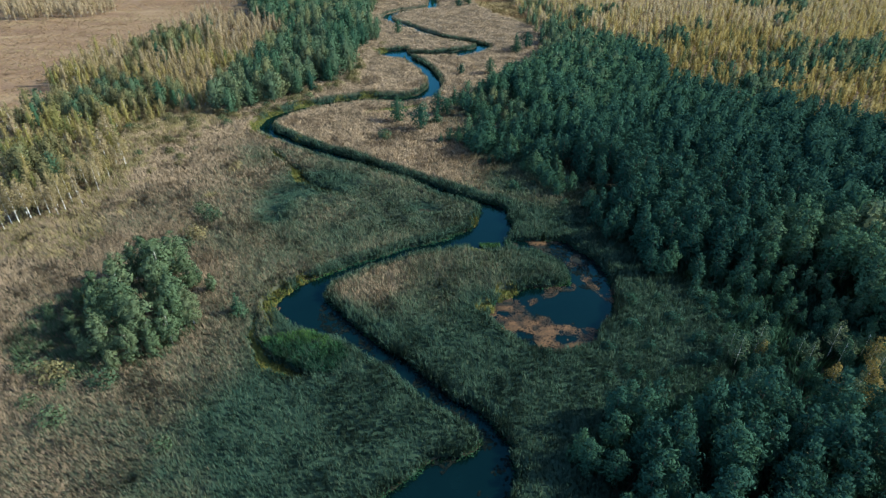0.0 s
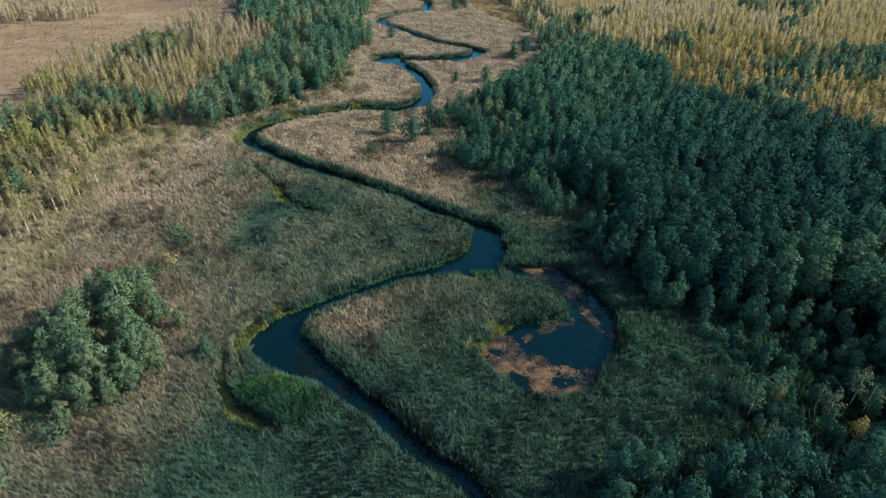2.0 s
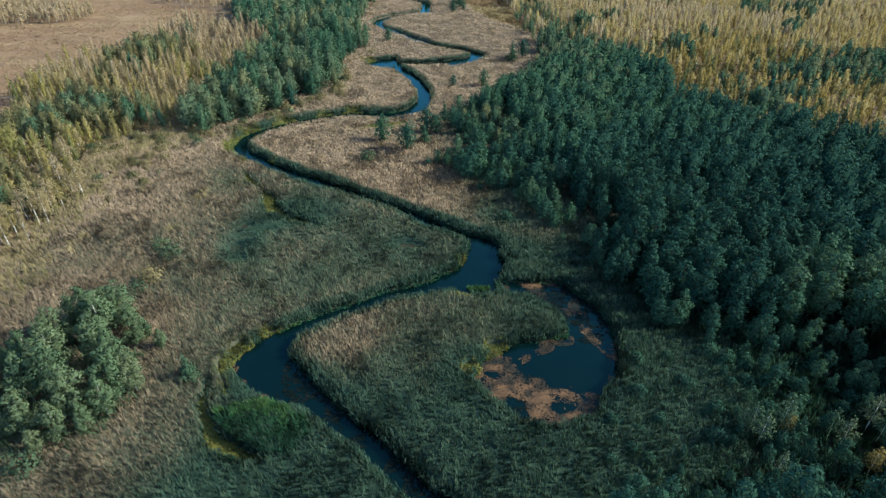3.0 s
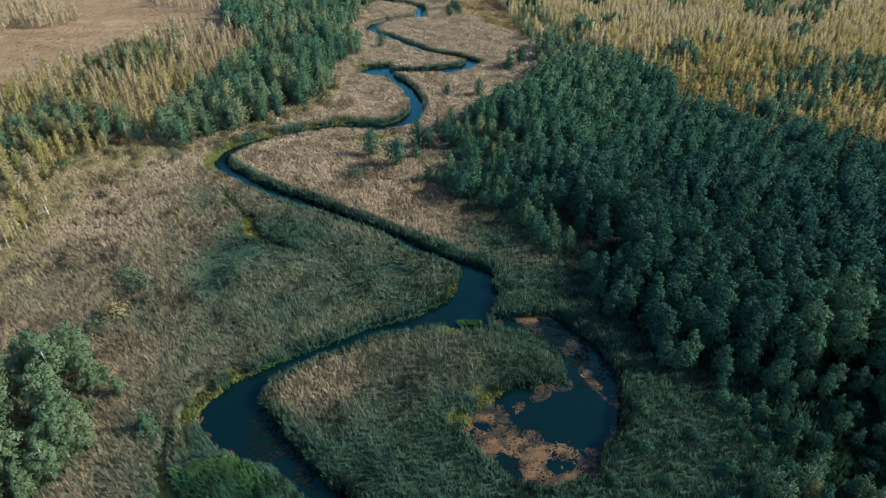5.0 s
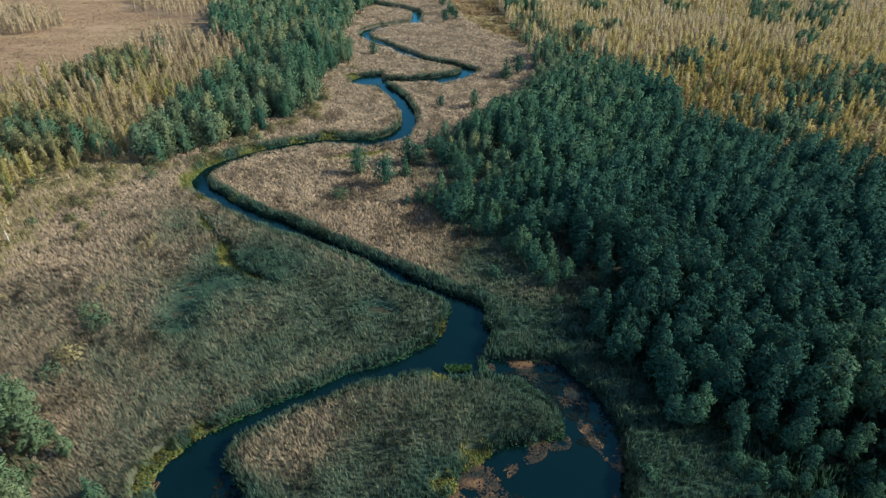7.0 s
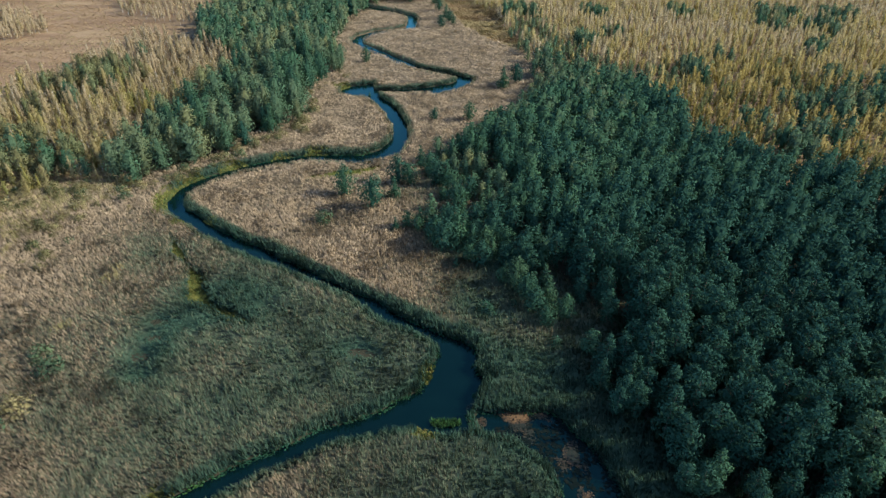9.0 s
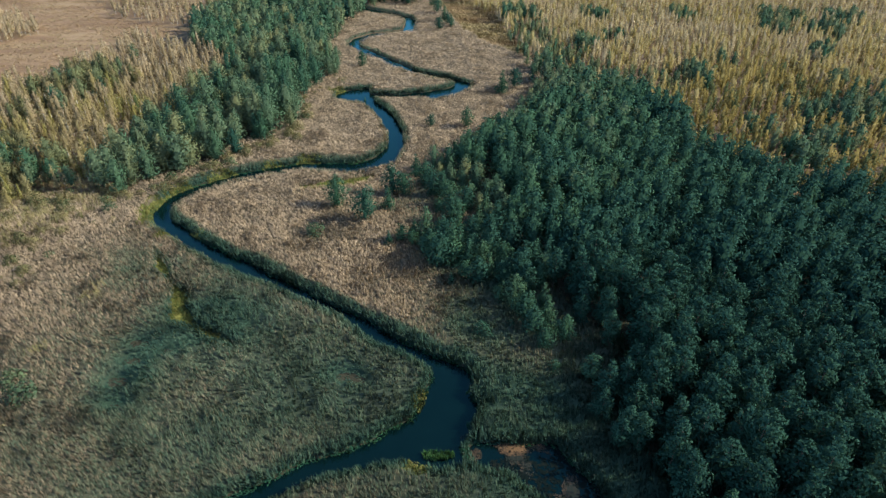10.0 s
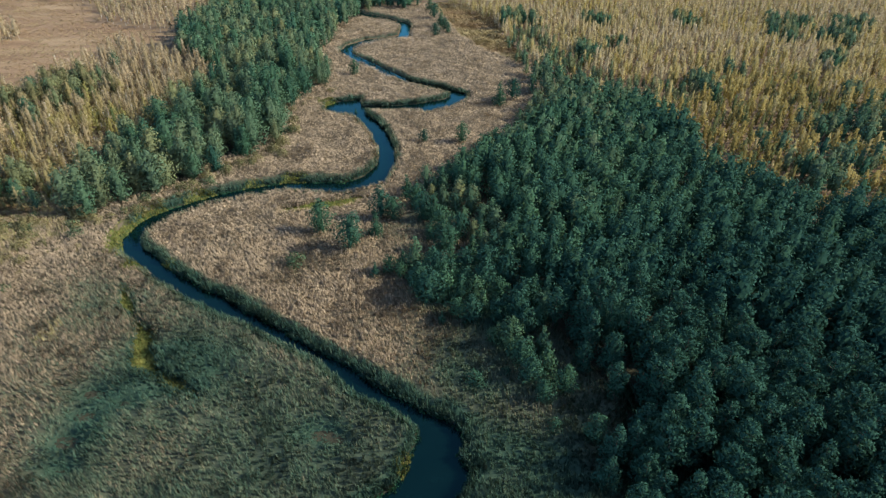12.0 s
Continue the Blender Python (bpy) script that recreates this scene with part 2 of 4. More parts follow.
# greener stands of reed, some painting in shade on the beds: x, y, radius, strength
LUSH_AND_DIM = [(-14, 56, 20, 0.75), (-27, 60, 13, 0.4), (-22, 74, 14, 0.65), (4, 90, 11, 0.45), (-8, 92, 9, 0.3), (14, 76, 13, 0.75), (2, 80, 9, 0.35), (14, 112, 9, 0.15), (22, 112, 8, 0.35),
        (-30, 152, 8, 0.2), (-16, 144, 12, 0.1), (-4, 134, 12, 0.2), (-38, 152, 6, 0.25), (-31, 157, 7, 0.2), (-42, 140, 5, 0.2), (-24, 130, 10, 0.08), (-58, 168, 10, 0.3), (-66, 178, 8, 0.25),
        (26, 138, 14, 0.6), (18, 150, 8, 0.35), (50, 88, 22, 0.8), (22, 62, 14, 0.8), (-24, 84, 7, 0.6), (14, 176, 9, 0.4), (22, 164, 10, 0.6), (10, 190, 7, 0.3), (10, 205, 8, 0.4), (-14, 107, 12, -0.24), (-25, 98, 7, -0.2), (-62, 122, 26, 0.23), (-56, 62, 18, 0.24), (-74, 86, 9, 0.5)]
# the greenest reeds, between the mossy hollow and the pool
GREEN_BED = [(-57, 179), (-47, 162), (-46.5, 146), (-46.5, 133), (-37, 124), (-22, 117), (-8, 120), (4, 128), (9, 139), (-2, 147), (-24, 163), (-44, 177)]


def lattice(ix, iy, seed):
    h = (ix.astype(np.int64) * 374761393 + iy.astype(np.int64) * 668265263 + seed * 974711) & 0xFFFFFFFF
    h = ((h ^ (h >> 13)) * 1274126177) & 0xFFFFFFFF
    return ((h ^ (h >> 16)) & 0xFFFF) / 65535.0


def rough_field(x, y, size, seed=0, octaves=3):
    """Smooth random values of about 0 to 1 with lumps of the given size."""
    total, weight = 0, 0
    for o in range(octaves):
        s = 2.0 ** o
        u, v = x * s / size, y * s / size
        iu, iv = np.floor(u), np.floor(v)
        fu, fv = u - iu, v - iv
        fu, fv = fu * fu * (3 - 2 * fu), fv * fv * (3 - 2 * fv)
        a, b = lattice(iu, iv, seed + o), lattice(iu + 1, iv, seed + o)
        c, d = lattice(iu, iv + 1, seed + o), lattice(iu + 1, iv + 1, seed + o)
        total = total + ((a * (1 - fu) + b * fu) * (1 - fv) + (c * (1 - fu) + d * fu) * fv) / s
        weight += 1 / s
    return total / weight


def to_course(x, y, course):
    """Distance from a water course of varying half width; below 0 inside."""
    best = np.full(np.shape(x), 1e9)
    for (ax, ay, ar), (bx, by, br) in zip(course, course[1:]):
        dx, dy = bx - ax, by - ay
        s = np.clip(((x - ax) * dx + (y - ay) * dy) / (dx * dx + dy * dy), 0, 1)
        best = np.minimum(best, np.hypot(x - ax - s * dx, y - ay - s * dy) - ar - s * (br - ar))
    return best


def inside(poly, x, y):
    odd = np.zeros(np.shape(x), bool)
    for (ax, ay), (bx, by) in zip(poly, poly[1:] + poly[:1]):
        cross = (ay > y) != (by > y)
        odd ^= cross & (x < (bx - ax) * (y - ay) / ((by - ay) or 1e-9) + ax)
    return odd


def to_pool(x, y, poly):
    rim = to_course(x, y, [(a, b, 0) for a, b in poly + poly[:1]])
    return np.where(inside(poly, x, y), -rim, rim)


# rasters of the plan, half a metre to a cell
CELL, X0, Y0, NX, NY = 0.5, -110.0, -45.0, 401, 1071
gx, gy = np.meshgrid(X0 + CELL * np.arange(NX), Y0 + CELL * np.arange(NY), indexing="ij")
wx = gx + 1.6 * (rough_field(gx, gy, 5.0, 3) - 0.5)
wy = gy + 1.6 * (rough_field(gx, gy, 5.0, 9) - 0.5)
SHORE = np.minimum.reduce([to_course(wx, wy, RIVER_NEAR), to_course(wx, wy, RIVER_MID) - 0.4] + [to_course(wx, wy, RIVER_FAR) - 0.4] + [to_pool(wx, wy, q) for q in POOLS])
DEEP = np.minimum(to_pool(gx, gy, ALDER_WOOD), to_pool(gx, gy, ALDER_WEST))
BOG = np.minimum.reduce([to_course(wx, wy, r) for r in (MOSS, MOSS_NEAR, MOSS_FAR)])


def sample(raster, x, y, outside):
    u, v = (np.asarray(x) - X0) / CELL, (np.asarray(y) - Y0) / CELL
    ok = (u >= 0) & (v >= 0) & (u < NX - 1.001) & (v < NY - 1.001)
    u, v = np.where(ok, u, 0), np.where(ok, v, 0)
    i, j = u.astype(int), v.astype(int)
    f, g = u - i, v - j
    val = (raster[i, j] * (1 - f) + raster[i + 1, j] * f) * (1 - g) + (raster[i, j + 1] * (1 - f) + raster[i + 1, j + 1] * f) * g
    return np.where(ok, val, outside)


def shore(x, y):
    return sample(SHORE, x, y, 30.0)


def bog(x, y):
    return sample(BOG, x, y, 30.0)


def ease(v, a, b):
    s = np.clip((v - a) / (b - a), 0, 1)
    return s * s * (3 - 2 * s)


def within(poly, x, y, waver=5.0):
    """Inside a part of the plan, with a wavering edge."""
    return inside(poly, x + waver * (rough_field(x, y, 14, 21) - 0.5) * 2, y + waver * (rough_field(x, y, 14, 33) - 0.5) * 2)


def ground_height(x, y):
    z = 0.22 + 0.3 * rough_field(x, y, 9, 5) + 0.5 * ease(shore(x, y), 12, 29)
    return z + (-1.1 - z) * (1 - ease(shore(x, y), -1.6, 0.3))


# Green of the reeds; also stands in for shaded and sunlit beds.
def lush_and_shade(x, y):
    west = 1 - 0.85 * ease(y + 0.62 * x, 150, 158)
    g = 0.4 * (rough_field(x, y, 11, 40) - 0.42) + 0.24 * west * (1 - ease(y, 150, 205)) * (0.25 + 0.75 * ease(x, -75, -35)) + 0.2 * (1 - ease(y, 100, 140)) * ease(x, -52, -26)
    g = g + 0.22 * (1 - ease(to_pool(x, y, GREEN_BED) + 9 * (rough_field(x, y, 12, 47) - 0.5), -4, 6)) + 0.05 * (1 - ease(to_pool(x, y, GREEN_BED), 6, 26)) * west
    u = x + 14 * (rough_field(x, y, 13, 44) - 0.5)
    v = y + 10 * (rough_field(x, y, 13, 45) - 0.5)
    patchy = 0.55 + 0.9 * rough_field(x * 0.6, y, 4.5, 46)
    for a, b, r, s in LUSH_AND_DIM:
        g = g + s * patchy * np.exp(-((u - a) ** 2 + (v - b) ** 2) / (r * r))
    # greener by water and woods; shade on south-facing banks and wood edges painted in
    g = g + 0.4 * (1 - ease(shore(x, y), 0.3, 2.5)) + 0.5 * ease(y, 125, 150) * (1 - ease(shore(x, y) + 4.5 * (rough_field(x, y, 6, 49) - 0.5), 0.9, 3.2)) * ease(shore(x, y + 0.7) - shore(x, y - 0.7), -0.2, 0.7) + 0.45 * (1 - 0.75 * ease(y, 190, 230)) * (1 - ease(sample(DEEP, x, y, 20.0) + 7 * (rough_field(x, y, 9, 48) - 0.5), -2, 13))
    # hollows tinted darker green in place of the shade inside them
    for a, b, r, d in HOLLOWS:
        if d > 0.8:
            g = g + 0.5 * d * np.exp(-((x - a) ** 2 / 3 + (y - b) ** 2) / (r * r))
    return np.clip(g + 0.05 * (1 - ease(y, 150, 210)) - 0.12 * ease(y, 190, 240), 0, 1)


# spots of open sedge along the shore: x, y, radius
RIMS = [(-39, 94, 4.0), (-38, 97, 4.0), (-36, 102, 3.0), (-31, 107, 2.2), (-66, 194, 5), (-67, 201, 5), (-63, 209, 4.5), (-53, 218, 4.5), (-40, 224, 3.5), (-57, 186, 3), (14, 102, 3), (9, 133, 2.2), (9, 97, 2.4),
        (8, 119.5, 2.6), (-30, 230, 4), (-40, 225, 3.5), (3, 292, 3), (-31, 296, 3.5), (-50, 186, 2.2), (-36, 91, 2.5)]


def rims(x, y):
    return np.min([np.hypot(x - a, y - b) / r for a, b, r in RIMS], 0) + 0.5 * (rough_field(x, y, 2, 71) - 0.5)


def reed_cover(x, y):
    """How fully reeds stand here, 0 to 1."""
    c = ease(shore(x, y), -0.35, 0.35) * ease(bog(x, y), -0.2, 0.6)
    c = c * ease(sample(DEEP, x, y, 0.0), -7.0, -4.0)
    for other in (BIRCH_WEST, BIRCH_EAST, MEADOW, GLADE):
        c = np.where(within(other, x, y, 3.0), 0, c)
    c = c * np.where(shore(x, y) < 2.2, ease(rims(x, y), 0.55, 0.95), 1)
    return np.where((x < -135) | (x > 74), 0, c)


# ---- mesh helpers ----
def raw_mesh(name, verts, faces, mat, values=None, smooth=False, normals=None):
    """A mesh from arrays: verts (n, 3), faces (m, 3 or 4); values: named numbers per vertex; normals (n, 3) for soft shading."""
    me = bpy.data.meshes.new(name)
    verts, faces = np.ascontiguousarray(verts, np.float32), np.ascontiguousarray(faces, np.int32)
    m, c = faces.shape
    me.vertices.add(len(verts))
    me.vertices.foreach_set("co", verts.ravel())
    me.loops.add(m * c)
    me.loops.foreach_set("vertex_index", faces.ravel())
    me.polygons.add(m)
    me.polygons.foreach_set("loop_start", np.arange(0, m * c, c, dtype=np.int32))
    me.polygons.foreach_set("use_smooth", np.full(m, smooth or normals is not None))
    for key, v in (values or {}).items():
        me.attributes.new(key, "FLOAT", "POINT").data.foreach_set("value", np.ascontiguousarray(v, np.float32))
    if normals is not None:
        me.attributes.new("custom_normal", "FLOAT_VECTOR", "POINT").data.foreach_set("vector", np.ascontiguousarray(normals, np.float32).ravel())
    me.update(calc_edges=True)
    me.materials.append(mat)
    return me


def loose_faces(name, corners, mat, tint, normals=None, own=None):
    """A mesh of separate faces: corners (n, 3 or 4, 3), one tint and, if given, one soft normal a face; own: how far each object's tint strays."""
    n, c, _ = corners.shape
    return raw_mesh(name, corners.reshape(-1, 3), np.arange(n * c).reshape(n, c), mat, {"tint": np.repeat(tint, c)} | ({} if own is None else {"own": np.full(n * c, own)}),
                    normals=None if normals is None else np.repeat(normals, c, 0))


def unit(v):
    return v / np.maximum(np.linalg.norm(v, axis=-1, keepdims=True), 1e-9)


def sheet(name, xs, ys, height, mat, values, keep=None):
    x, y = np.meshgrid(xs, ys, indexing="ij")
    z = height(x, y)
    ids = np.arange(x.size).reshape(x.shape)
    faces = np.stack([ids[:-1, :-1], ids[1:, :-1], ids[1:, 1:], ids[:-1, 1:]], -1).reshape(-1, 4)
    verts = np.stack([x, y, z], -1).reshape(-1, 3)
    vals = {k: f(x, y).ravel() for k, f in values.items()}
    if keep is not None:
        kv = keep(x, y).ravel()
        faces = faces[kv[faces].any(1)]
        used = np.unique(faces)
        remap = np.zeros(len(verts), int)
        remap[used] = np.arange(len(used))
        verts, faces, vals = verts[used], remap[faces], {k: v[used] for k, v in vals.items()}
    return raw_mesh(name, verts, faces, mat, vals, smooth=True)


def part(name, mesh, parent, label=""):
    ob = new(name, mesh)
    ob.parent = parent
    return tagged(ob, label)


# ---- ground and water ----
def spread(a, b, step, reach):
    """Even steps from a to b, then ever wider ones out to reach on both sides."""
    far, d, at = [], step, 0.0
    while at < reach:
        d *= 1.25
        at += d
        far.append(at)
    return np.concatenate([[a - f for f in reversed(far)], np.arange(a, b, step), [b + f for f in far]])


def dryness(x, y):
    return np.maximum(np.where(within(MEADOW, x, y, 6), 1.0, 0.0), np.maximum(0.35 * ease(x, -70, -105) + 0.45 * ease(y, 330, 420), np.where(within(GLADE, x, y, 5), 1.0, np.where(within(BIRCH_EAST, x, y, 2) | within(BIRCH_WEST, x, y, 5), 0.7, 0))))


ground = tagged(new("ground", sheet("ground", spread(-112, 62, 1.6, 4200), spread(-45, 480, 1.6, 4200), ground_height, SOIL,
                                    {"dry": dryness, "moss": lambda x, y: 1 - ease(bog(x, y), -0.5, 1.2)})),
                "marshy ground with wet dark soil and dry tan meadow", "ground", kind="structure")
water = tagged(new("water", sheet("water", np.linspace(-110, 62, 30), np.linspace(-60, 500, 70), lambda x, y: 0 * x, WATER, {})),
               "still dark blue water of a winding river", "river", kind="structure")

# ---- reeds ----
def ruffle(x, y):
    """The reeds stand in wind-tossed clumps of a metre or two."""
    return 0.6 * rough_field(x, y, 1.8, 57, 2) + 0.4 * rough_field(x, 1.3 * y, 4.2, 58, 1)


def reed_top(x, y):
    h = (1 - 0.25 * ease(y, 220, 300)) * 1.95 + 0.85 * (rough_field(x, y, 6, 50) - 0.5) + 0.35 * lush_and_shade(x, y) + 0.6 * (ruffle(x, y) - 0.5) + 1.3 * ease(y, 190, 240) * (rough_field(0.6 * x, y, 5, 52) - 0.5)
    for a, b, r, d in HOLLOWS:
        h = h * (1 - d * np.exp(-((x - a) ** 2 / 3 + (y - b) ** 2) / (r * r)))
    return h


def thatch_height(x, y):
    inset = ease(shore(x, y), 0.3, 1.2) * ease(bog(x, y), 0.2, 1.0)
    return ground_height(x, y) - 0.3 + inset * reed_cover(x, y) * (0.72 * reed_top(x, y) - 0.1)


thatch = sheet("reed_bed", np.arange(-136, 75, 0.95), np.arange(-45, 480, 1.0), thatch_height, THATCH, {"tint": lush_and_shade},
               keep=lambda x, y: (reed_cover(x, y) > 0.02) & (shore(x, y) > 0.2))
reeds = tagged(new("reed_bed", thatch), "dense bed of tan and grey-green reeds along the river", "reeds", kind="stuff")


def tufts(x, y, base, top, blades, width, spread_out):
    """Tufts of tapered blades, each one triangle, bent with the wind, and their softened normals."""
    n = len(x)
    x, y, base, top = (np.repeat(v, blades) for v in (x, y, base, top))
    m = n * blades
    a = rng.uniform(0, 2 * np.pi, m)
    r = spread_out * np.sqrt(rng.uniform(0, 1, m))
    px, py = x + 0.5 * r * np.cos(a), y + 0.5 * r * np.sin(a)
    lean = rng.uniform(0.2, 1.0, m) * spread_out
    way = 3.6 + 4.0 * (rough_field(x, y, 6, 55) - 0.5)
    blown = 0.35 + 1.1 * rough_field(x, y, 3.5, 56)
    wind_x, wind_y = blown * np.cos(way), blown * np.sin(way)
    tx, ty = px + lean * (0.7 * np.cos(a) + wind_x), py + lean * (0.7 * np.sin(a) + wind_y)
    tz = top + rng.uniform(-0.35, 0.2, m)
    turn = rng.uniform(0, np.pi, m)
    w = width * rng.uniform(0.6, 1.3, m)
    ox, oy = w * np.cos(turn), w * np.sin(turn)
    tri = np.stack([np.stack([px - ox, py - oy, base], -1), np.stack([px + ox, py + oy, base + 0.1], -1), np.stack([tx, ty, tz], -1)], 1)
    face = unit(np.cross(tri[:, 1] - tri[:, 0], tri[:, 2] - tri[:, 0]))
    face *= np.where(face[:, 2:] < 0, -1, 1)
    slope_x, slope_y = (np.repeat(v[::blades], blades) for v in (ruffle(x + 0.3, y) - ruffle(x - 0.3, y), ruffle(x, y + 0.3) - ruffle(x, y - 0.3)))
    return tri, unit(0.32 * face + np.array([0, 0, 0.6]) + np.stack([0.25 * np.cos(a) - 0.2 * wind_x - 2.1 * slope_x, 0.25 * np.sin(a) - 0.2 * wind_y - 2.1 * slope_y, 0 * a], -1))


def scatter(x0, x1, y0, y1, per_area):
    n = int((x1 - x0) * (y1 - y0) * per_area)
    return rng.uniform(x0, x1, n), rng.uniform(y0, y1, n)


pieces, soft, tints = [], [], []
for y0, y1, per, blades, width, out in ((-45, 42, 3.6, 4, 0.09, 0.36), (42, 130, 8.5, 4, 0.058, 0.26), (130, 200, 5.0, 4, 0.08, 0.33), (200, 300, 3.2, 4, 0.105, 0.4), (300, 480, 2.0, 3, 0.16, 0.5)):
    x, y = scatter(-min(120, 0.62 * max(y1, 70) + 30), 72 if y1 < 140 else 54, y0, y1, per)
    ok = rng.uniform(0, 1, len(x)) < reed_cover(x, y) * 1.15 - 0.12
    x, y = x[ok], y[ok]
    g = np.maximum(ground_height(x, y), -0.1)
    top = g + reed_top(x, y) * rng.uniform(0.86, 1.1, len(x))
    rim = ease(shore(x, y), 0.2, 1.0)
    tri, nrm = tufts(x, y, g + (0.12 + (0.4 + 0.22 * ease(y, 140, 240)) * rim) * (top - g), top, blades, width, out)
    pieces.append(tri)
    soft.append(nrm)
    tints.append(np.repeat(np.clip(lush_and_shade(x, y) + rng.normal(0, 0.1, len(x)), 0, 1), blades))
# a thicker fringe where the reeds stand in the water's edge
x, y = scatter(-75, 42, 42, 330, 16.0)
edge = shore(x, y)
ok = ((edge > -0.7) & (edge < 0.7) | (np.abs(bog(x, y)) < 0.7) & (edge > 0)) & (reed_cover(x + 0.5, y + 0.5) + reed_cover(x - 0.5, y - 0.5) > 0.4)
x, y = x[ok], y[ok]
low = rng.uniform(0, 0.6, len(x)) * reed_top(x, y)
tri, nrm = tufts(x, y, low - 0.1, low + rng.uniform(0.5, 1.2, len(x)), 3, 0.08, 0.35)
pieces.append(tri)
soft.append(nrm)
tints.append(np.repeat(np.clip(0.2 + lush_and_shade(x, y) + rng.normal(0, 0.2, len(x)), 0, 1), 3))
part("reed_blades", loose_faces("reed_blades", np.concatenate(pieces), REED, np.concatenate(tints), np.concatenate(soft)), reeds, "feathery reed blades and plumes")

# bright sedge on the wet moss and at some rims of the pools
x, y = scatter(-70, 40, 60, 310, 15.0)
edge = shore(x, y)
spot = rims(x, y)
ok = (edge > -0.9) & ((bog(x, y) < 0.4) & (rng.uniform(0, 1, len(x)) < 0.5) | (edge < 3.0) & (spot < 1.0))
x, y = x[ok], y[ok]
g = np.maximum(ground_height(x, y), 0)
raised = np.where(bog(x, y) < 0.4, 0.0, reed_cover(x, y) * 1.2)
tri, nrm = tufts(x, y, g, g + raised + rng.uniform(0.25, 0.7, len(x)), 4, 0.09, 0.3)
tagged(new("sedge", loose_faces("sedge", tri, SEDGE, np.repeat(rng.uniform(0, 1, len(x)), 4), nrm)), "low yellow-green sedge at the water's edge", "sedge", kind="stuff")

# rough olive grass and low growth between the reeds and the western birches
x, y = scatter(-190, -58, 112, 330, 1.8)
ok = ((rough_field(x, y, 9, 77) + 0.7 * ease(-x, 74, 104) > 0.76) & (y < 212) | within(BIRCH_WEST, x, y, 6)) & (shore(x, y) > 3) & (x > -0.64 * y - 42)
x, y = x[ok], y[ok]
g = ground_height(x, y)
high = reed_cover(x, y) * 1.5 + rng.uniform(0.4, 1.1, len(x))
tri, nrm = tufts(x, y, g + 0.4 * high, g + high, 4, 0.15, 0.55)
tagged(new("rough_grass", loose_faces("rough_grass", tri, OLIVE, np.repeat(np.clip(rough_field(x, y, 6, 78) + rng.normal(0, 0.15, len(x)), 0, 1), 4), nrm)),
       "rough olive and straw-coloured grass before the birches", "grass", kind="stuff")

# tall fresh green marsh plants by the pool
x, y = scatter(-38, -14, 74, 94, 8.0)
ok = ((x + 27) ** 2 / 81 + (y - 82) ** 2 / 40 + 0.8 * (rough_field(x, y, 3, 73) - 0.5) < 0.9) & (shore(x, y) > 0.1) & (bog(x, y) > 0.3)
x, y = x[ok], y[ok]
g = ground_height(x, y)
tri, nrm = tufts(x, y, g + 1.2, g + 2.0 + 0.9 * rough_field(x, y, 1.8, 74), 5, 0.12, 0.5)
tagged(new("marsh_plants", loose_faces("marsh_plants", tri, HERB, np.repeat(np.clip(0.9 * rough_field(x, y, 2.5, 75) - 0.4 + 0.11 * (y - 80) + rng.normal(0, 0.1, len(x)), 0, 1), 5), nrm)),
       "rank fresh green marsh plants beside the pool", "marsh plants", kind="stuff")

x, y = scatter(8, 15, 120, 124, 22.0)
ok = (x - 11.6) ** 2 / 7 + (y - 121.9) ** 2 / 1.0 + 0.7 * (rough_field(x, y, 1.2, 87) - 0.5) < 0.9
x, y = x[ok], y[ok]
tri, nrm = tufts(x, y, 0 * x - 0.3, 0.35 + 0.8 * rough_field(x, y, 1.2, 88), 4, 0.09, 0.35)
tagged(new("marsh_plants", loose_faces("marsh_plants", tri, HERB, np.repeat(np.clip(0.75 + rng.normal(0, 0.2, len(x)), 0, 1), 4), nrm)),
       "islet of bright green water plants where the pond opens", "marsh plants", kind="stuff")

# low green growth along the waterline
x, y = scatter(-72, 42, 44, 232, 11.0)
edge = shore(x, y)
ok = (edge > -0.75) & (edge < 0.1) & (rough_field(x, y, 5, 79) > 0.25)
x, y = x[ok], y[ok]
g = np.maximum(ground_height(x, y), -0.05)
tri, nrm = tufts(x, y, g, g + rng.uniform(0.15, 0.5, len(x)), 3, 0.12, 0.4)
tagged(new("bank_plants", loose_faces("bank_plants", tri, HERB, np.repeat(np.clip(1.6 * (rough_field(x, y, 9, 76) - 0.4), 0, 1), 3), nrm)),
       "low green plants along the waterline", "bank plants", kind="stuff")

# shady green growth below the clump of trees
x, y = scatter(-88, -46, 70, 112, 3.0)
ok = (x + 67) ** 2 / 380 + (y - 90) ** 2 / 270 + 0.5 * (rough_field(x, y, 5, 83) - 0.5) < 0.8
x, y = x[ok], y[ok]
g = ground_height(x, y)
tri, nrm = tufts(x, y, g + 0.8, g + rng.uniform(1.6, 2.8, len(x)), 4, 0.16, 0.6)
tagged(new("thicket", loose_faces("thicket", tri, WILLOW, np.repeat(np.clip(0.6 * rough_field(x, y, 6, 84), 0, 1), 4), nrm)),
       "shady thicket of grey-green growth below the trees", "undergrowth", kind="stuff")

# dry grass of the open meadow and of the glade beyond the reeds
lots = []
for x0, x1, y0, y1, poly, per in ((-300, -100, 190, 480, MEADOW, 0.6), (0, 60, 340, 495, GLADE, 3.0)):
    x, y = scatter(x0, x1, y0, y1, per)
    ok = within(poly, x, y, 6) & ((rough_field(x, y, 10, 80) > 0.32) | (x > 0))
    lots.append((x[ok], y[ok]))
x, y = (np.concatenate(v) for v in zip(*lots))
g = ground_height(x, y)
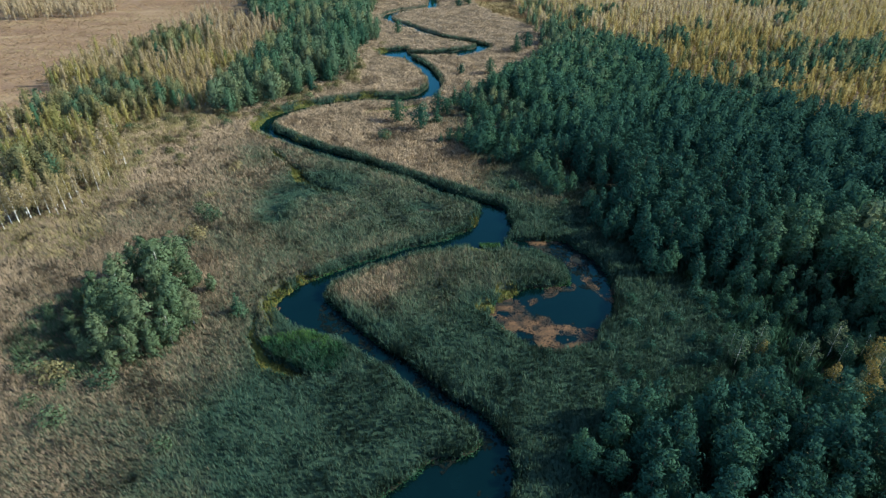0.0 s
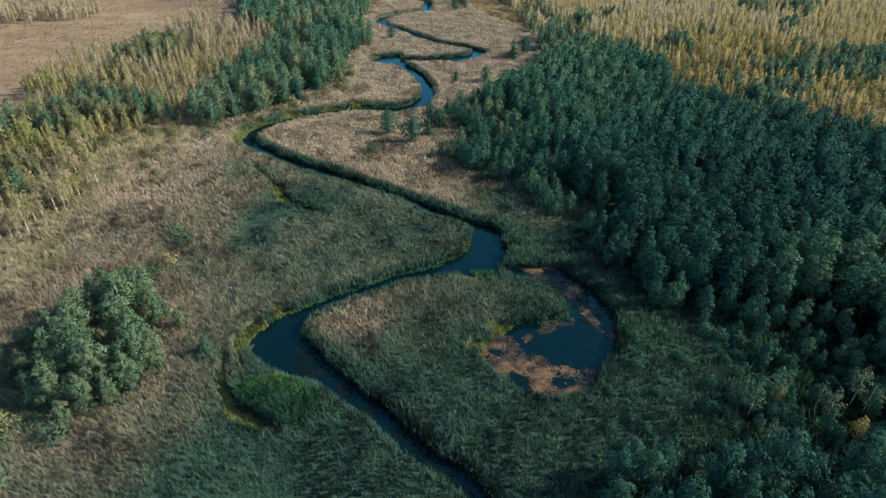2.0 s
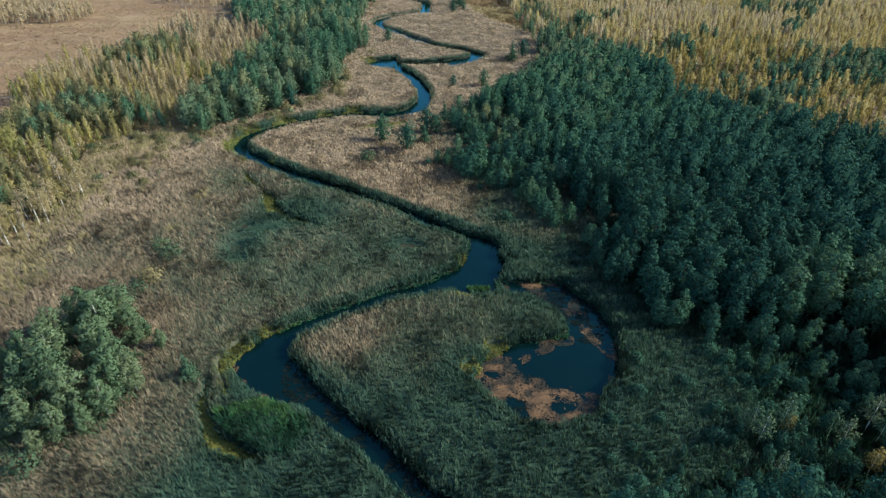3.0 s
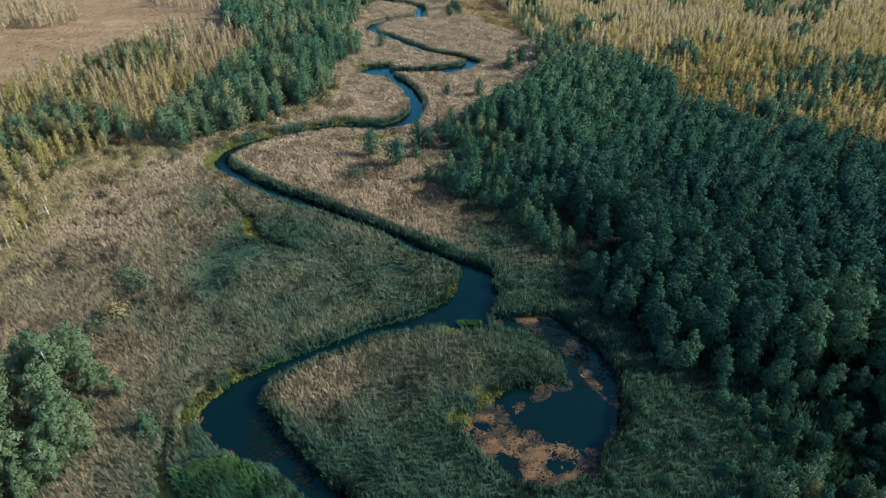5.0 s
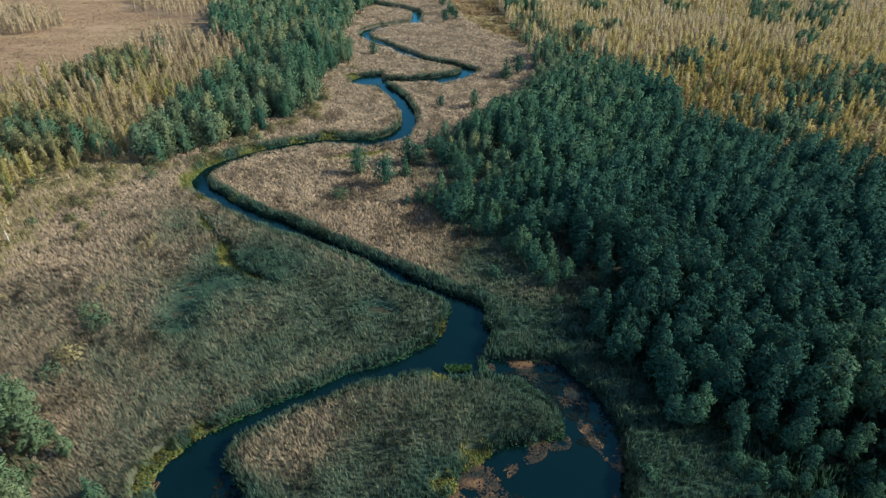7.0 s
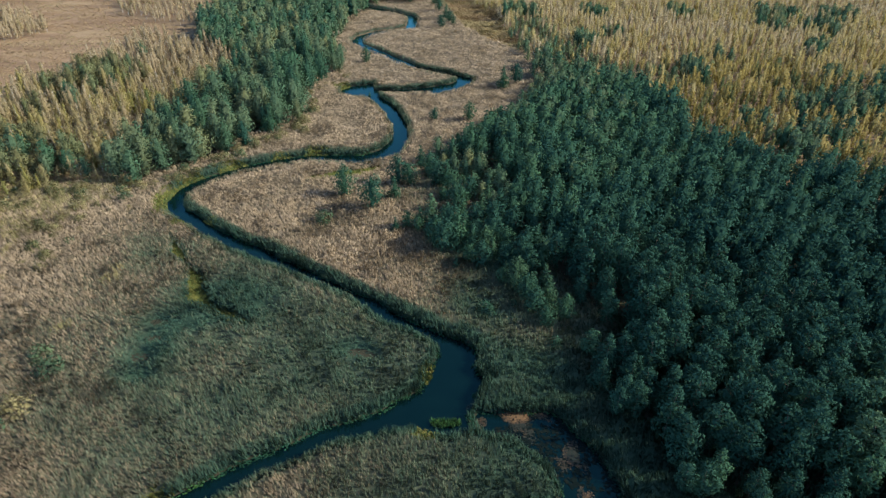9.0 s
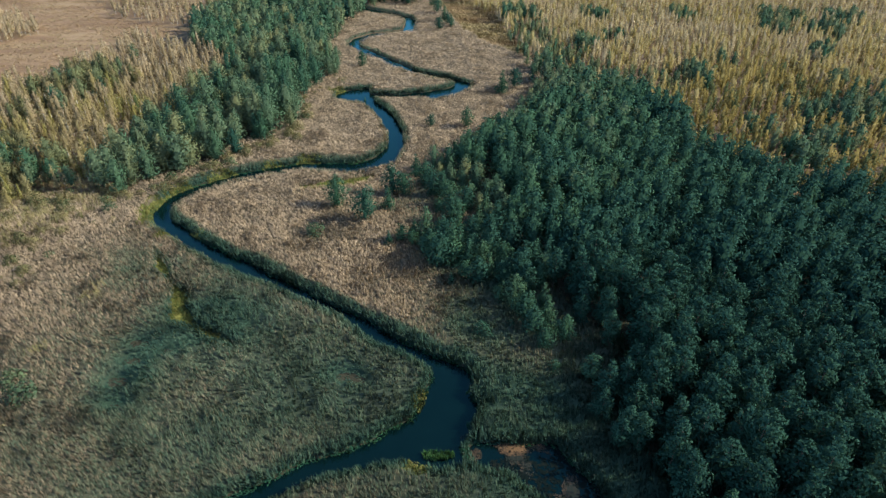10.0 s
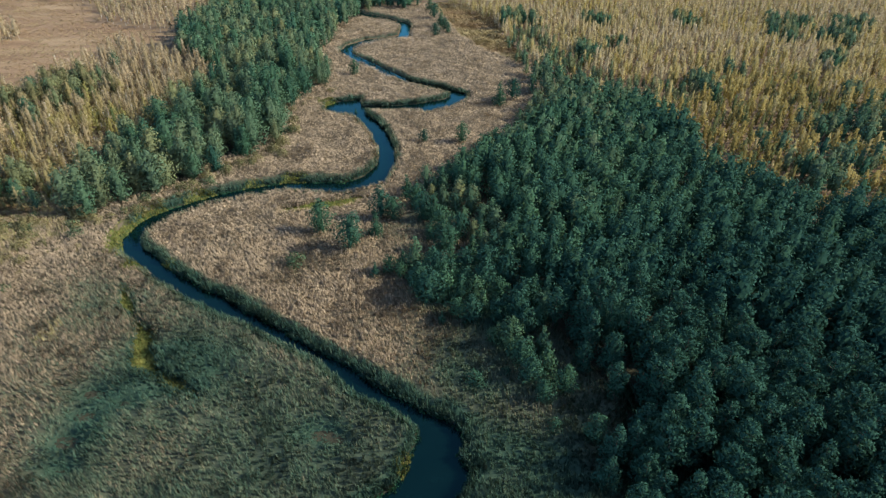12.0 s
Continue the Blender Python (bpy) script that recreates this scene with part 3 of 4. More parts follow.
tri, nrm = tufts(x, y, g, g + rng.uniform(0.12, 0.4, len(x)) + 0.4 * (x > 0), 3, 0.32, 0.9)
hue = rough_field(x * 0.35, y, 12, 81) + 0.35 * (x > 0) + rng.normal(0, 0.08, len(x))
tagged(new("meadow_grass", loose_faces("meadow_grass", tri, GRASS, np.repeat(np.clip(hue, 0, 1), 3), nrm)), "dry tan meadow grass in open tussocks", "grass", kind="stuff")


# floating leaves on the pond
def floating(x, y, size):
    n = len(x)
    k = np.arange(4) * np.pi / 2
    a = rng.uniform(0, 6.3, n)[:, None] + k + rng.uniform(-0.4, 0.4, (n, 4))
    r = size[:, None] * rng.uniform(0.7, 1.2, (n, 4))
    return np.stack([x[:, None] + r * np.cos(a), y[:, None] + r * np.sin(a), np.broadcast_to(0.015 + rng.uniform(0, 0.05, (n, 1)), (n, 4)) + rng.uniform(0, 0.02, (n, 4))], -1)


# x, y, radius of each raft
RAFTS = [(13, 94, 5), (16, 89, 4.5), (21, 86, 4.5), (20.5, 91, 4), (26, 86, 2.5), (17, 101, 3), (22, 104, 3), (27.5, 105.5, 2), (37, 100, 2.2), (36.5, 95, 1.8), (34, 108.5, 2),
         (34, 117, 3), (31, 121.5, 3), (26, 123, 3.5), (20, 122.5, 3), (17.5, 124.5, 2), (-36.3, 96.8, 1.4), (-33.3, 93.2, 1.1), (-28.5, 89.6, 1.2), (-32.9, 89.6, 1.4), (-22, 90.4, 0.8), (35.5, 112, 2.5), (36, 107, 3), (33.5, 115, 3.5), (30, 118.5, 3), (13, 97, 3.5), (24.5, 89, 3.5), (28, 121, 4), (32.5, 118, 4), (35, 113, 4), (37, 106, 3.5), (22, 121.5, 4), (29.5, 88.5, 3), (38, 103, 3)]
xs, ys = [], []
for a, b, r in RAFTS:
    n = int(200 * r * r)
    d, q = r * np.sqrt(rng.uniform(0, 1, n)), rng.uniform(0, 6.3, n)
    xs.append(a + 1.25 * d * np.cos(q))
    ys.append(b + d * np.sin(q))
x, y = np.concatenate(xs), np.concatenate(ys)
ok = (shore(x, y) < 0.2) & (rough_field(x, y, 4.0, 90, 4) > 0.44 + 0.2 * rng.uniform(0, 1, len(x)))
x, y = x[ok], y[ok]
tagged(new("floating_leaves", loose_faces("floating_leaves", floating(x, y, rng.uniform(0.07, 0.18, len(x))), LILY, np.clip(1.5 * (rough_field(x, y, 1.6, 91, 3) - 0.5) + 0.52 - 0.4 * ease(y, 104, 114) * (rough_field(x, y, 5, 92) < 0.6) + rng.normal(0, 0.12, len(x)), 0, 1))),
       "rafts of withered brown floating leaves on the pond", "water plants", kind="stuff")


# dark weed at the surface of the shallow reaches
x, y = scatter(-40, 42, 50, 128, 7.0)
shallow = np.maximum.reduce([(1 - ease(np.abs(y - 66 + x), 6, 12)) * (x > -26) * (x < 12) * 0.8, ease(y, 103, 110) * (x > 20) * 0.95, 0.75 * np.exp(-((x - 20) ** 2 + (y - 88) ** 2) / 60),
                             0.7 * np.exp(-((x + 31) ** 2 + (y - 91) ** 2) / 14), 0.6 * np.exp(-((x - 15) ** 2 + (y - 123) ** 2) / 10)])
ok = (shore(x, y) < -0.1) & (rough_field(x, y, 3.5, 93, 4) < 0.12 + 0.52 * shallow)
x, y = x[ok], y[ok]
tagged(new("water_weed", loose_faces("water_weed", floating(x, y, rng.uniform(0.12, 0.4, len(x))), WEED, np.clip(rough_field(x, y, 4, 94) + rng.normal(0, 0.2, len(x)), 0, 1))),
       "dark brown water weed at the surface of the shallows", "water plants", kind="stuff")


# ---- trees ----
def tube(points, radii, sides=6):
    """Vertices and faces of a tapered stem along points."""
    verts, faces = [], []
    for i, (p, r) in enumerate(zip(points, radii)):
        for s in range(sides):
            a = 2 * math.pi * s / sides
            verts.append((p[0] + r * math.cos(a), p[1] + r * math.sin(a), p[2]))
    for i in range(len(points) - 1):
        for s in range(sides):
            t = (s + 1) % sides
            faces.append((i * sides + s, i * sides + t, (i + 1) * sides + t, (i + 1) * sides + s))
    return np.array(verts), np.array(faces)


def stem(h, r, limbs, reach, r_seed, sides=6, low=0.3, thick=0.02):
    q = np.random.default_rng(r_seed)
    sway = q.uniform(-0.04, 0.04, 2) * h
    line = [(sway[0] * s * s, sway[1] * s * s, -0.4 + (h + 0.4) * s) for s in ((0, 0.35, 0.68, 0.86) if limbs else (0, 0.9))]
    v, f = tube(line, [thick * h * 0.62, thick * h * 0.45, thick * h * 0.25, 0.03] if limbs else [thick * h * 0.55, 0.05], sides)
    allv, allf, base = [v], [f], len(v)
    for i in range(limbs):
        s = low + (0.85 - low) * (i + q.uniform(0, 0.6)) / limbs
        a = q.uniform(0, 6.28)
        d = reach * (1.05 - s) * q.uniform(0.8, 1.1)
        p0 = np.array([sway[0] * s * s, sway[1] * s * s, h * s])
        p1 = p0 + np.array([d * 0.55 * math.cos(a), d * 0.55 * math.sin(a), d * 0.45])
        p2 = p0 + np.array([d * math.cos(a), d * math.sin(a), d * 0.75])
        v, f = tube([p0, p1, p2], [thick * h * 0.2, thick * h * 0.13, 0.015], 4)
        allv.append(v)
        allf.append(f + base)
        base += len(v)
    return np.concatenate(allv), np.concatenate(allf)


PROFILES = {
    "alder": [(0.15, 0.5), (0.35, 0.9), (0.55, 1.0), (0.75, 0.8), (0.9, 0.48), (1.0, 0.12)],
    "pale": [(0.4, 0.35), (0.55, 0.9), (0.7, 1.0), (0.85, 0.6), (1.0, 0.1)],
    "birch": [(0.28, 0.5), (0.45, 0.95), (0.6, 1.0), (0.8, 0.65), (1.0, 0.1)],
    "shrub": [(0.0, 0.9), (0.35, 1.0), (0.7, 0.8), (1.0, 0.3)],
    "spindle": [(0.1, 0.5), (0.28, 1.0), (0.5, 0.88), (0.75, 0.55), (1.0, 0.06)],
    "dome": [(0.2, 0.5), (0.4, 0.85), (0.62, 1.0), (0.8, 0.86), (0.92, 0.58), (1.0, 0.2)],
    "spire": [(0.06, 0.9), (0.25, 1.0), (0.5, 0.72), (0.75, 0.42), (1.0, 0.05)],
}


def heart(kind, h, r, q, thick, sides=6, rings=5):
    """The dense inside of a crown: a ragged closed skin of triangles well within the outer sprays."""
    zs, rs = zip(*PROFILES[kind])
    up = np.linspace(zs[0] + 0.03, 0.93, rings)
    a = np.arange(sides) * 2 * np.pi / sides + np.linspace(0, 1.5, rings)[:, None]
    d = np.interp(up, zs, rs)[:, None] * r * q.uniform(0.6, 1.0, (rings, sides)) * thick
    p = np.stack([d * np.cos(a), d * np.sin(a), np.broadcast_to(h * up[:, None], a.shape) + q.uniform(-0.03, 0.03, a.shape) * h], -1)
    nxt = np.roll(p, -1, 1)
    tris = np.concatenate([np.stack([p[:-1], nxt[:-1], nxt[1:]], 2).reshape(-1, 3, 3), np.stack([p[:-1], nxt[1:], p[1:]], 2).reshape(-1, 3, 3)])
    mid = tris.mean(1) - np.array([0, 0, 0.4 * h])
    return tris, unit(mid * np.array([1, 1, 0.35]) + np.array([0, 0, 0.25 * r]))


def crown(kind, h, r, clumps, leaves, size, seed, corners=4, loose=0.0, gather=(0.3, 0.7), plump=0.44, thick=0.0, even=False):
    """Leaf sprays (n, 4 or 3, 3) on clumps that fill a crown's uneven outline round a dense inside."""
    q = np.random.default_rng(seed)
    zs, rs = zip(*PROFILES[kind])
    s = zs[0] + (1 - zs[0]) * (np.arange(clumps) + q.uniform(0, 1, clumps)) / clumps
    rad = np.interp(s, zs, rs) * r
    ang = np.arange(clumps) * 2.39996 + q.uniform(-0.5, 0.5, clumps)
    out = rad * q.uniform(gather[0], gather[1] + loose, clumps)
    c = np.stack([out * np.cos(ang), out * np.sin(ang), h * s - 0.1 * r + loose * r * q.uniform(-0.6, 0.6, clumps)], -1)
    cr = np.maximum(plump * rad * q.uniform(0.75, 1.25, clumps), 0.13 * r) + 0.13 * r
    pick = q.choice(clumps, leaves, p=cr ** 2 / (cr ** 2).sum())
    d = q.normal(0, 1, (leaves, 3))
    d[:, 2] += 0.35
    d /= np.linalg.norm(d, axis=1)[:, None]
    p = c[pick] + d * (cr[pick] * q.uniform(0.86 if even else 0.7, 1.06, leaves))[:, None] * np.array([1, 1, 0.95])
    nrm = d + q.normal(0, 0.24 if even else 0.38, (leaves, 3))
    nrm /= np.linalg.norm(nrm, axis=1)[:, None]
    u = np.cross(nrm, q.normal(0, 1, (leaves, 3)))
    u /= np.linalg.norm(u, axis=1)[:, None]
    v = np.cross(nrm, u)
    w = size * q.uniform(0.6, 1.3, leaves)[:, None]
    soft = unit(0.75 * d + 0.7 * unit((p - np.array([0, 0, 0.5 * h])) * np.array([1, 1, 0.5])) + 0.16 * nrm + np.array([0, 0, 0.1]))
    if corners == 3:
        sprays = np.stack([p - u * w, p - v * w, p + (u + v) * w * 0.9], 1)
        if not thick:
            return sprays, soft
        tris, skin = heart(kind, h, r, q, thick)
        return np.concatenate([sprays, tris]), np.concatenate([soft, skin])
    return np.stack([p - u * w, p - v * w * 0.62, p + u * w, p + v * w * 0.62 - nrm * w * 0.3], 1), soft


class Kind:
    """One grown shape of a tree: its stem and its leaf sprays."""
    def __init__(self, kind, h, r, clumps, leaves, size, seed, limbs=7, sides=6, thick=0.02, corners=4, loose=0.0, gather=(0.3, 0.7), plump=0.44, inside=0.0):
        self.stem = stem(h, r, limbs, r * 1.1, seed, sides, thick=thick)
        self.leaves, self.soft = crown(kind, h, r, clumps, leaves, size, seed + 100, corners, loose, gather, plump, inside, limbs == 0)


def tree_thing(name, shape, leaf_mat, bark_mat, label, category, group, tint=0.42, own=0.5):
    top = new(name)
    top.empty_display_size = 0.3
    part("trunk", raw_mesh("trunk", *shape.stem, bark_mat, smooth=True), top)
    part("crown", loose_faces("crown", shape.leaves, leaf_mat, np.full(len(shape.leaves), tint), shape.soft, own), top)
    return tagged(top, label, category, group)


def joined_wood(name, shapes, places, leaf_mat, bark_mat, label, category):
    """Many trees as one: crowns, with their stems as a part. places: rows of x, y, size, turn, tint."""
    leafy, tint, sv, sf, nrm, base = [], [], [], [], [], 0
    for i, shape in enumerate(shapes):
        rows = places[i::len(shapes)]
        if not len(rows):
            continue
        co, si = np.cos(rows[:, 3]), np.sin(rows[:, 3])
        g = ground_height(rows[:, 0], rows[:, 1])

        def put(p):
            """p (..., 3) at every place: (places, ..., 3)"""
            k = (len(rows),) + (1,) * (p.ndim - 1)
            c, s, z = co.reshape(k), si.reshape(k), rows[:, 2].reshape(k)
            return np.stack([(p[..., 0] * c - p[..., 1] * s) * z + rows[:, 0].reshape(k), (p[..., 0] * s + p[..., 1] * c) * z + rows[:, 1].reshape(k),
                             p[..., 2] * z + g.reshape(k)], -1)
        q = put(shape.leaves)
        leafy.append(q.reshape(-1, *shape.leaves.shape[1:]))
        tint.append(np.repeat(rows[:, 4], len(shape.leaves)))
        k = shape.soft
        nrm.append(np.stack([co[:, None] * k[:, 0] - si[:, None] * k[:, 1], si[:, None] * k[:, 0] + co[:, None] * k[:, 1], np.broadcast_to(k[:, 2], (len(rows), len(k)))], -1).reshape(-1, 3))
        v, f = shape.stem
        sv.append(put(v).reshape(-1, 3))
        sf.append((f[None] + (np.arange(len(rows)) * len(v))[:, None, None]).reshape(-1, f.shape[1]) + base)
        base += len(rows) * len(v)
    top = tagged(new(name, loose_faces(name, np.concatenate(leafy), leaf_mat, np.concatenate(tint), np.concatenate(nrm))), label, category, kind="stuff")
    part("trunks", raw_mesh("trunks", np.concatenate(sv), np.concatenate(sf), bark_mat), top)
    return top


def planted(poly, gap, waver=4.0, seed=1):
    """Places on a jittered grid inside a part of the plan, clear of the water."""
    q = np.random.default_rng(seed)
    xs, ys = zip(*poly)
    x, y = np.meshgrid(np.arange(min(xs), max(xs), gap), np.arange(min(ys), max(ys), gap), indexing="ij")
    x, y = x.ravel() + q.uniform(-0.45, 0.45, x.size) * gap, y.ravel() + q.uniform(-0.45, 0.45, y.size) * gap
    ok = within(poly, x, y, waver) & (shore(x, y) > 2.0) & (np.abs(x - 5) < 0.63 * np.maximum(y, 60) + 37) & (y < 500) & (y > -45)
    return x[ok], y[ok], q


def rows_for(x, y, q, lo, hi, tint):
    return np.stack([x, y, q.uniform(lo, hi, len(x)), q.uniform(0, 6.28, len(x)), np.clip(tint, 0, 1)], -1)


# the alder wood east of the river
near_alders = [Kind(("dome", "alder", "spindle")[s % 3], 12.0 + 0.7 * (s % 4), 2.3 + 0.25 * (s % 3), 26, 1500, 0.245, s, corners=3, loose=0.32) for s in range(1, 7)]
mid_alders = [Kind(("alder", "dome")[s % 2], 11.6 + 1.8 * ((s * 5) % 7) / 6, 2.6 + 0.8 * ((s * 3) % 7) / 6, 24, 560, 0.34, s, 0, 4, corners=3, loose=0.1, inside=0.42) for s in range(11, 18)]
far_alders = [Kind(("alder", "dome")[s % 2], 11.5 + 0.5 * (s % 4), 2.6 + 0.3 * (s % 3), 13, 190, 0.5, s, 0, 4, corners=3, inside=0.48) for s in range(21, 27)]
bank_alders = [Kind(("dome", "alder", "spindle", "alder")[s % 4], 12.0 + 1.1 * (s % 4), 2.7 + 0.35 * (s % 3), 30, 900, 0.32, s, 0, 5, corners=3, loose=0.3, inside=0.5) for s in range(101, 107)]
x, y, q = planted(ALDER_WOOD, 4.3, 2.0, 2)
thin = ~((x > 58) & (y < 86) & (q.uniform(0, 1, len(x)) < 0.5))
x, y = x[thin], y[thin]
depth_in = np.minimum(1, np.maximum(0.62, 0.62 + 0.03 * to_course(x, y, [(a, b, 0) for a, b in ALDER_WOOD[:26]])))
# tint strays by tree; some areas shifted to stand in for sun and shade
rows = rows_for(x, y, q, 0.86, 1.1, 0.27 + 0.3 * (rough_field(x, y, 30, 60) - 0.5) + q.normal(0, 0.12, len(x)) - 0.1 * ease(x, 55, 100) * ease(y, 118, 140) - 0.14 * ease(y, 100, 115) * (1 - ease(y, 150, 190)) + 0.34 * ease(x, 64, 80) * ease(y, 78, 92) * (1 - ease(y, 112, 132)) + 0.5 * ease(x, 58, 88) * (1 - ease(y, 108, 142)) + 0.1 * ease(y, 215, 250) + 0.22 * ease(y, 150, 215) * (1 - 0.5 * ease(x, 60, 120)) + 0.6 * (1 - depth_in))
rows[:, 2] *= depth_in * np.where((rows[:, 1] > 68) & (rows[:, 1] < 112) & (rows[:, 0] < 84), 0.42 + 0.5 * ease(rows[:, 1], 96, 112), 1.0)
rows = rows[(depth_in > 0.8) | (q.uniform(0, 1, len(rows)) < 0.7)]
reach = np.hypot(rows[:, 0] - 52, 0.65 * (rows[:, 1] - 98)) + np.where(rows[:, 1] < 42, 1000, 0)
rows = rows[np.argsort(reach)]
shape_things = [tree_thing("alder_tree", k, ALDER, ALDER_BARK, "dark green alder tree in the dense wet wood", "tree", "alders of the wood", t, 0.14) for k, t in zip(near_alders, (0.2, 0.28, 0.36, 0.44, 0.52, 0.62))]
for i, (a, b, s, turn, tint) in enumerate(rows[:300]):
    m = Matrix.Translation((a, b, float(ground_height(np.array([a]), np.array([b]))[0]))) @ Matrix.Rotation(turn, 4, "Z") @ Matrix.Scale(s, 4)
    if i < len(shape_things):
        shape_things[i].matrix_basis = m
    else:
        tree = shape_things[int(np.clip((tint - 0.15) * 10, 0, 5))]
        copy_thing(tree, m @ Matrix.Diagonal([1 / tree.scale[0]] * 3 + [1]))
rest = rows[300:]
joined_wood("alder_wood", mid_alders, rest[(rest[:, 1] < 235) & (rest[:, 1] > 15)], ALDER, ALDER_BARK, "dense dark green alder wood beside the reeds", "wood")
joined_wood("alder_wood", far_alders, rest[(rest[:, 1] >= 235) | (rest[:, 1] <= 15)], ALDER, ALDER_BARK, "dark green alder wood in the distance", "wood")

# undergrowth of the near wood
x, y = scatter(16, 110, 40, 150, 3.2)
ok = within(ALDER_WOOD, x, y, 2.0) & (x < 0.63 * y + 44) & (shore(x, y) > 0.5)
x, y = x[ok], y[ok]
g = ground_height(x, y)
tri, nrm = tufts(x, y, g, g + rng.uniform(0.6, 2.4, len(x)), 4, 0.17, 0.7)
tagged(new("undergrowth", loose_faces("undergrowth", tri, ALDER, np.repeat(np.clip(0.35 + 0.5 * (rough_field(x, y, 8, 66) - 0.4), 0, 1), 4), nrm)),
       "rank dark green undergrowth beneath the alders", "undergrowth", kind="stuff")

# the birch woods, with alders among them
birches = [Kind(("birch", "spindle", "dome")[s % 3], 10.5 + 0.5 * (s % 4), 1.7 + 0.25 * (s % 3), 18, 230, 0.29, s, 0, 4, 0.016, 3, 0.25, (0.1, 0.6), 0.38, 0.34) for s in range(31, 38)]
far_birches = [Kind(("birch", "dome", "spindle")[s % 3], 9.0 + 0.5 * (s % 4), 1.8 + 0.2 * (s % 3), 13, 105, 0.36, s, 0, 3, 0.016, 3, 0.25, (0.1, 0.6), 0.38, 0.4) for s in range(41, 48)]
last_birches = [Kind(("birch", "dome", "spindle")[s % 3], 9.0 + 0.5 * (s % 4), 1.8 + 0.2 * (s % 3), 10, 60, 0.46, s, 0, 3, 0.016, 3, 0.25, (0.1, 0.6), 0.38, 0.4) for s in range(111, 118)]
# stands of green trees among the birches: x, y, radius
GREEN_EAST = [(50, 380, 8), (57, 394, 8), (51, 352, 7), (62, 378, 7), (66, 350, 6), (146, 266, 8), (162, 270, 10), (176, 268, 11), (191, 280, 12), (140, 234, 6), (205, 285, 10), (122, 232, 5), (118, 250, 4), (97, 420, 8.0), (149, 422, 7.2), (201, 418, 9.6), (211, 419, 9.6), (222, 394, 11.2), (192, 392, 7.2), (81, 355, 5.6), (57, 424, 8.8), (55, 385, 7.2), (60, 365, 8.0), (64, 402, 6.4), (110, 305, 8.8), (118, 311, 6.4), (151, 264, 8.8), (160, 266, 10.4), (190, 346, 7.2),
              (133, 238, 5.6), (110, 219, 6.4), (120, 223, 6.4), (74, 345, 6.4), (98, 371, 5.6), (75, 318, 12.0), (90, 302, 11.2), (70, 335, 7.2), (102, 292, 7.2), (240, 420, 9.6), (175, 300, 4.8), (140, 330, 4.0)]
GREEN_WEST = [(-136, 210, 11), (-125, 207, 9), (-131, 230, 10), (-105, 217, 8), (-116, 220, 6), (-122, 161, 7), (-111, 153, 4), (-129, 297, 12), (-133, 260, 6), (-90, 203, 4)]


def in_stand(stands, x, y, stray):
    """How far inside any of the stands, below 1."""
    return np.min([np.hypot(x - a, (y - b) * 0.8) / r for a, b, r in stands], 0) + 0.7 * (rough_field(x, y, 9, 64) - 0.5) + stray


for poly, gap, shapes, lo, hi, base, green, label in (
        (BIRCH_EAST, 3.6, far_birches, 0.5, 1.0, 0.2, GREEN_EAST, "open birch wood in yellow and tan autumn leaf"),
        (BIRCH_WEST, 3.5, birches, 0.4, 1.0, 0.54, GREEN_WEST, "pale birch wood with yellowing leaves and white trunks"),
        (BIRCH_BACK, 4.0, far_birches, 0.6, 1.1, 0.5, GREEN_WEST, "distant tan birch copse behind the meadow"),
        (BIRCH_FAR, 4.8, far_birches, 0.5, 1.0, 0.45, GREEN_WEST, "distant tan birch wood beyond the meadow")):
    x, y, q = planted(poly, gap, 6.0, 3)
    rows = rows_for(x, y, q, lo, hi, base + 0.45 * ease(y, 230, 390) - 0.2 * ease(-x, 70, 90) * (1 - ease(y, 165, 215)) + 0.6 * (rough_field(x, y, 26, 61) - 0.5) + q.normal(0, 0.15, len(x)))
    leafier = in_stand(green, x, y, q.normal(0, 0.3, len(x))) < 1
    olive = ~leafier & (x < -70) & (y < 235) & (rough_field(x, y, 17, 63) + q.normal(0, 0.08, len(x)) > 0.53)
    for kinds, band in ((shapes, y < 390), (last_birches, y >= 390)):
        rank = rows[~leafier & ~olive & band]
        if len(rank):
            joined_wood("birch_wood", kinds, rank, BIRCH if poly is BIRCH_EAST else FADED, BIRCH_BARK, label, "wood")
    mixed = rows[leafier]
    scrubby = (mixed[:, 0] > 0) & (mixed[:, 0] < np.where(mixed[:, 1] < 345, 115, 76)) & (mixed[:, 1] < 410)
    mixed[:, 4] = np.clip(np.where(scrubby, 0.94, 0.74 + 0.14 * (mixed[:, 0] < 0)) + q.normal(0, 0.16, len(mixed)), 0, 1)
    mixed[:, 2] *= np.where(scrubby, 0.62, 0.9)
    if olive.any():
        young_rows = rows[olive]
        young_rows[:, 4] = np.clip(0.62 + q.normal(0, 0.2, len(young_rows)), 0, 1)
        young_rows[:, 2] *= 0.8
        joined_wood("sallow_wood", birches, young_rows, OLIVE, ALDER_BARK, "olive-yellow young trees before the birch wood", "wood")
    if len(mixed):
        warm = (mixed[:, 0] < -95) & (q.uniform(0, 1, len(mixed)) < 0.5)
        if warm.any():
            warm_rows = mixed[warm]
            warm_rows[:, 4] = np.clip(0.08 + q.normal(0, 0.14, len(warm_rows)), 0, 1)
            joined_wood("sallow_wood", mid_alders, warm_rows, OLIVE, ALDER_BARK, "yellow-green trees mixed into the birch wood", "wood")
        mixed = mixed[~warm]
        joined_wood("alder_wood", mid_alders if poly is BIRCH_WEST else far_alders, mixed, ALDER, ALDER_BARK, "green alders scattered among birches", "wood")
x, y, q = planted([(-40, 468), (-3, 462), (2, 500), (-42, 500)], 5.0, 3.0, 6)
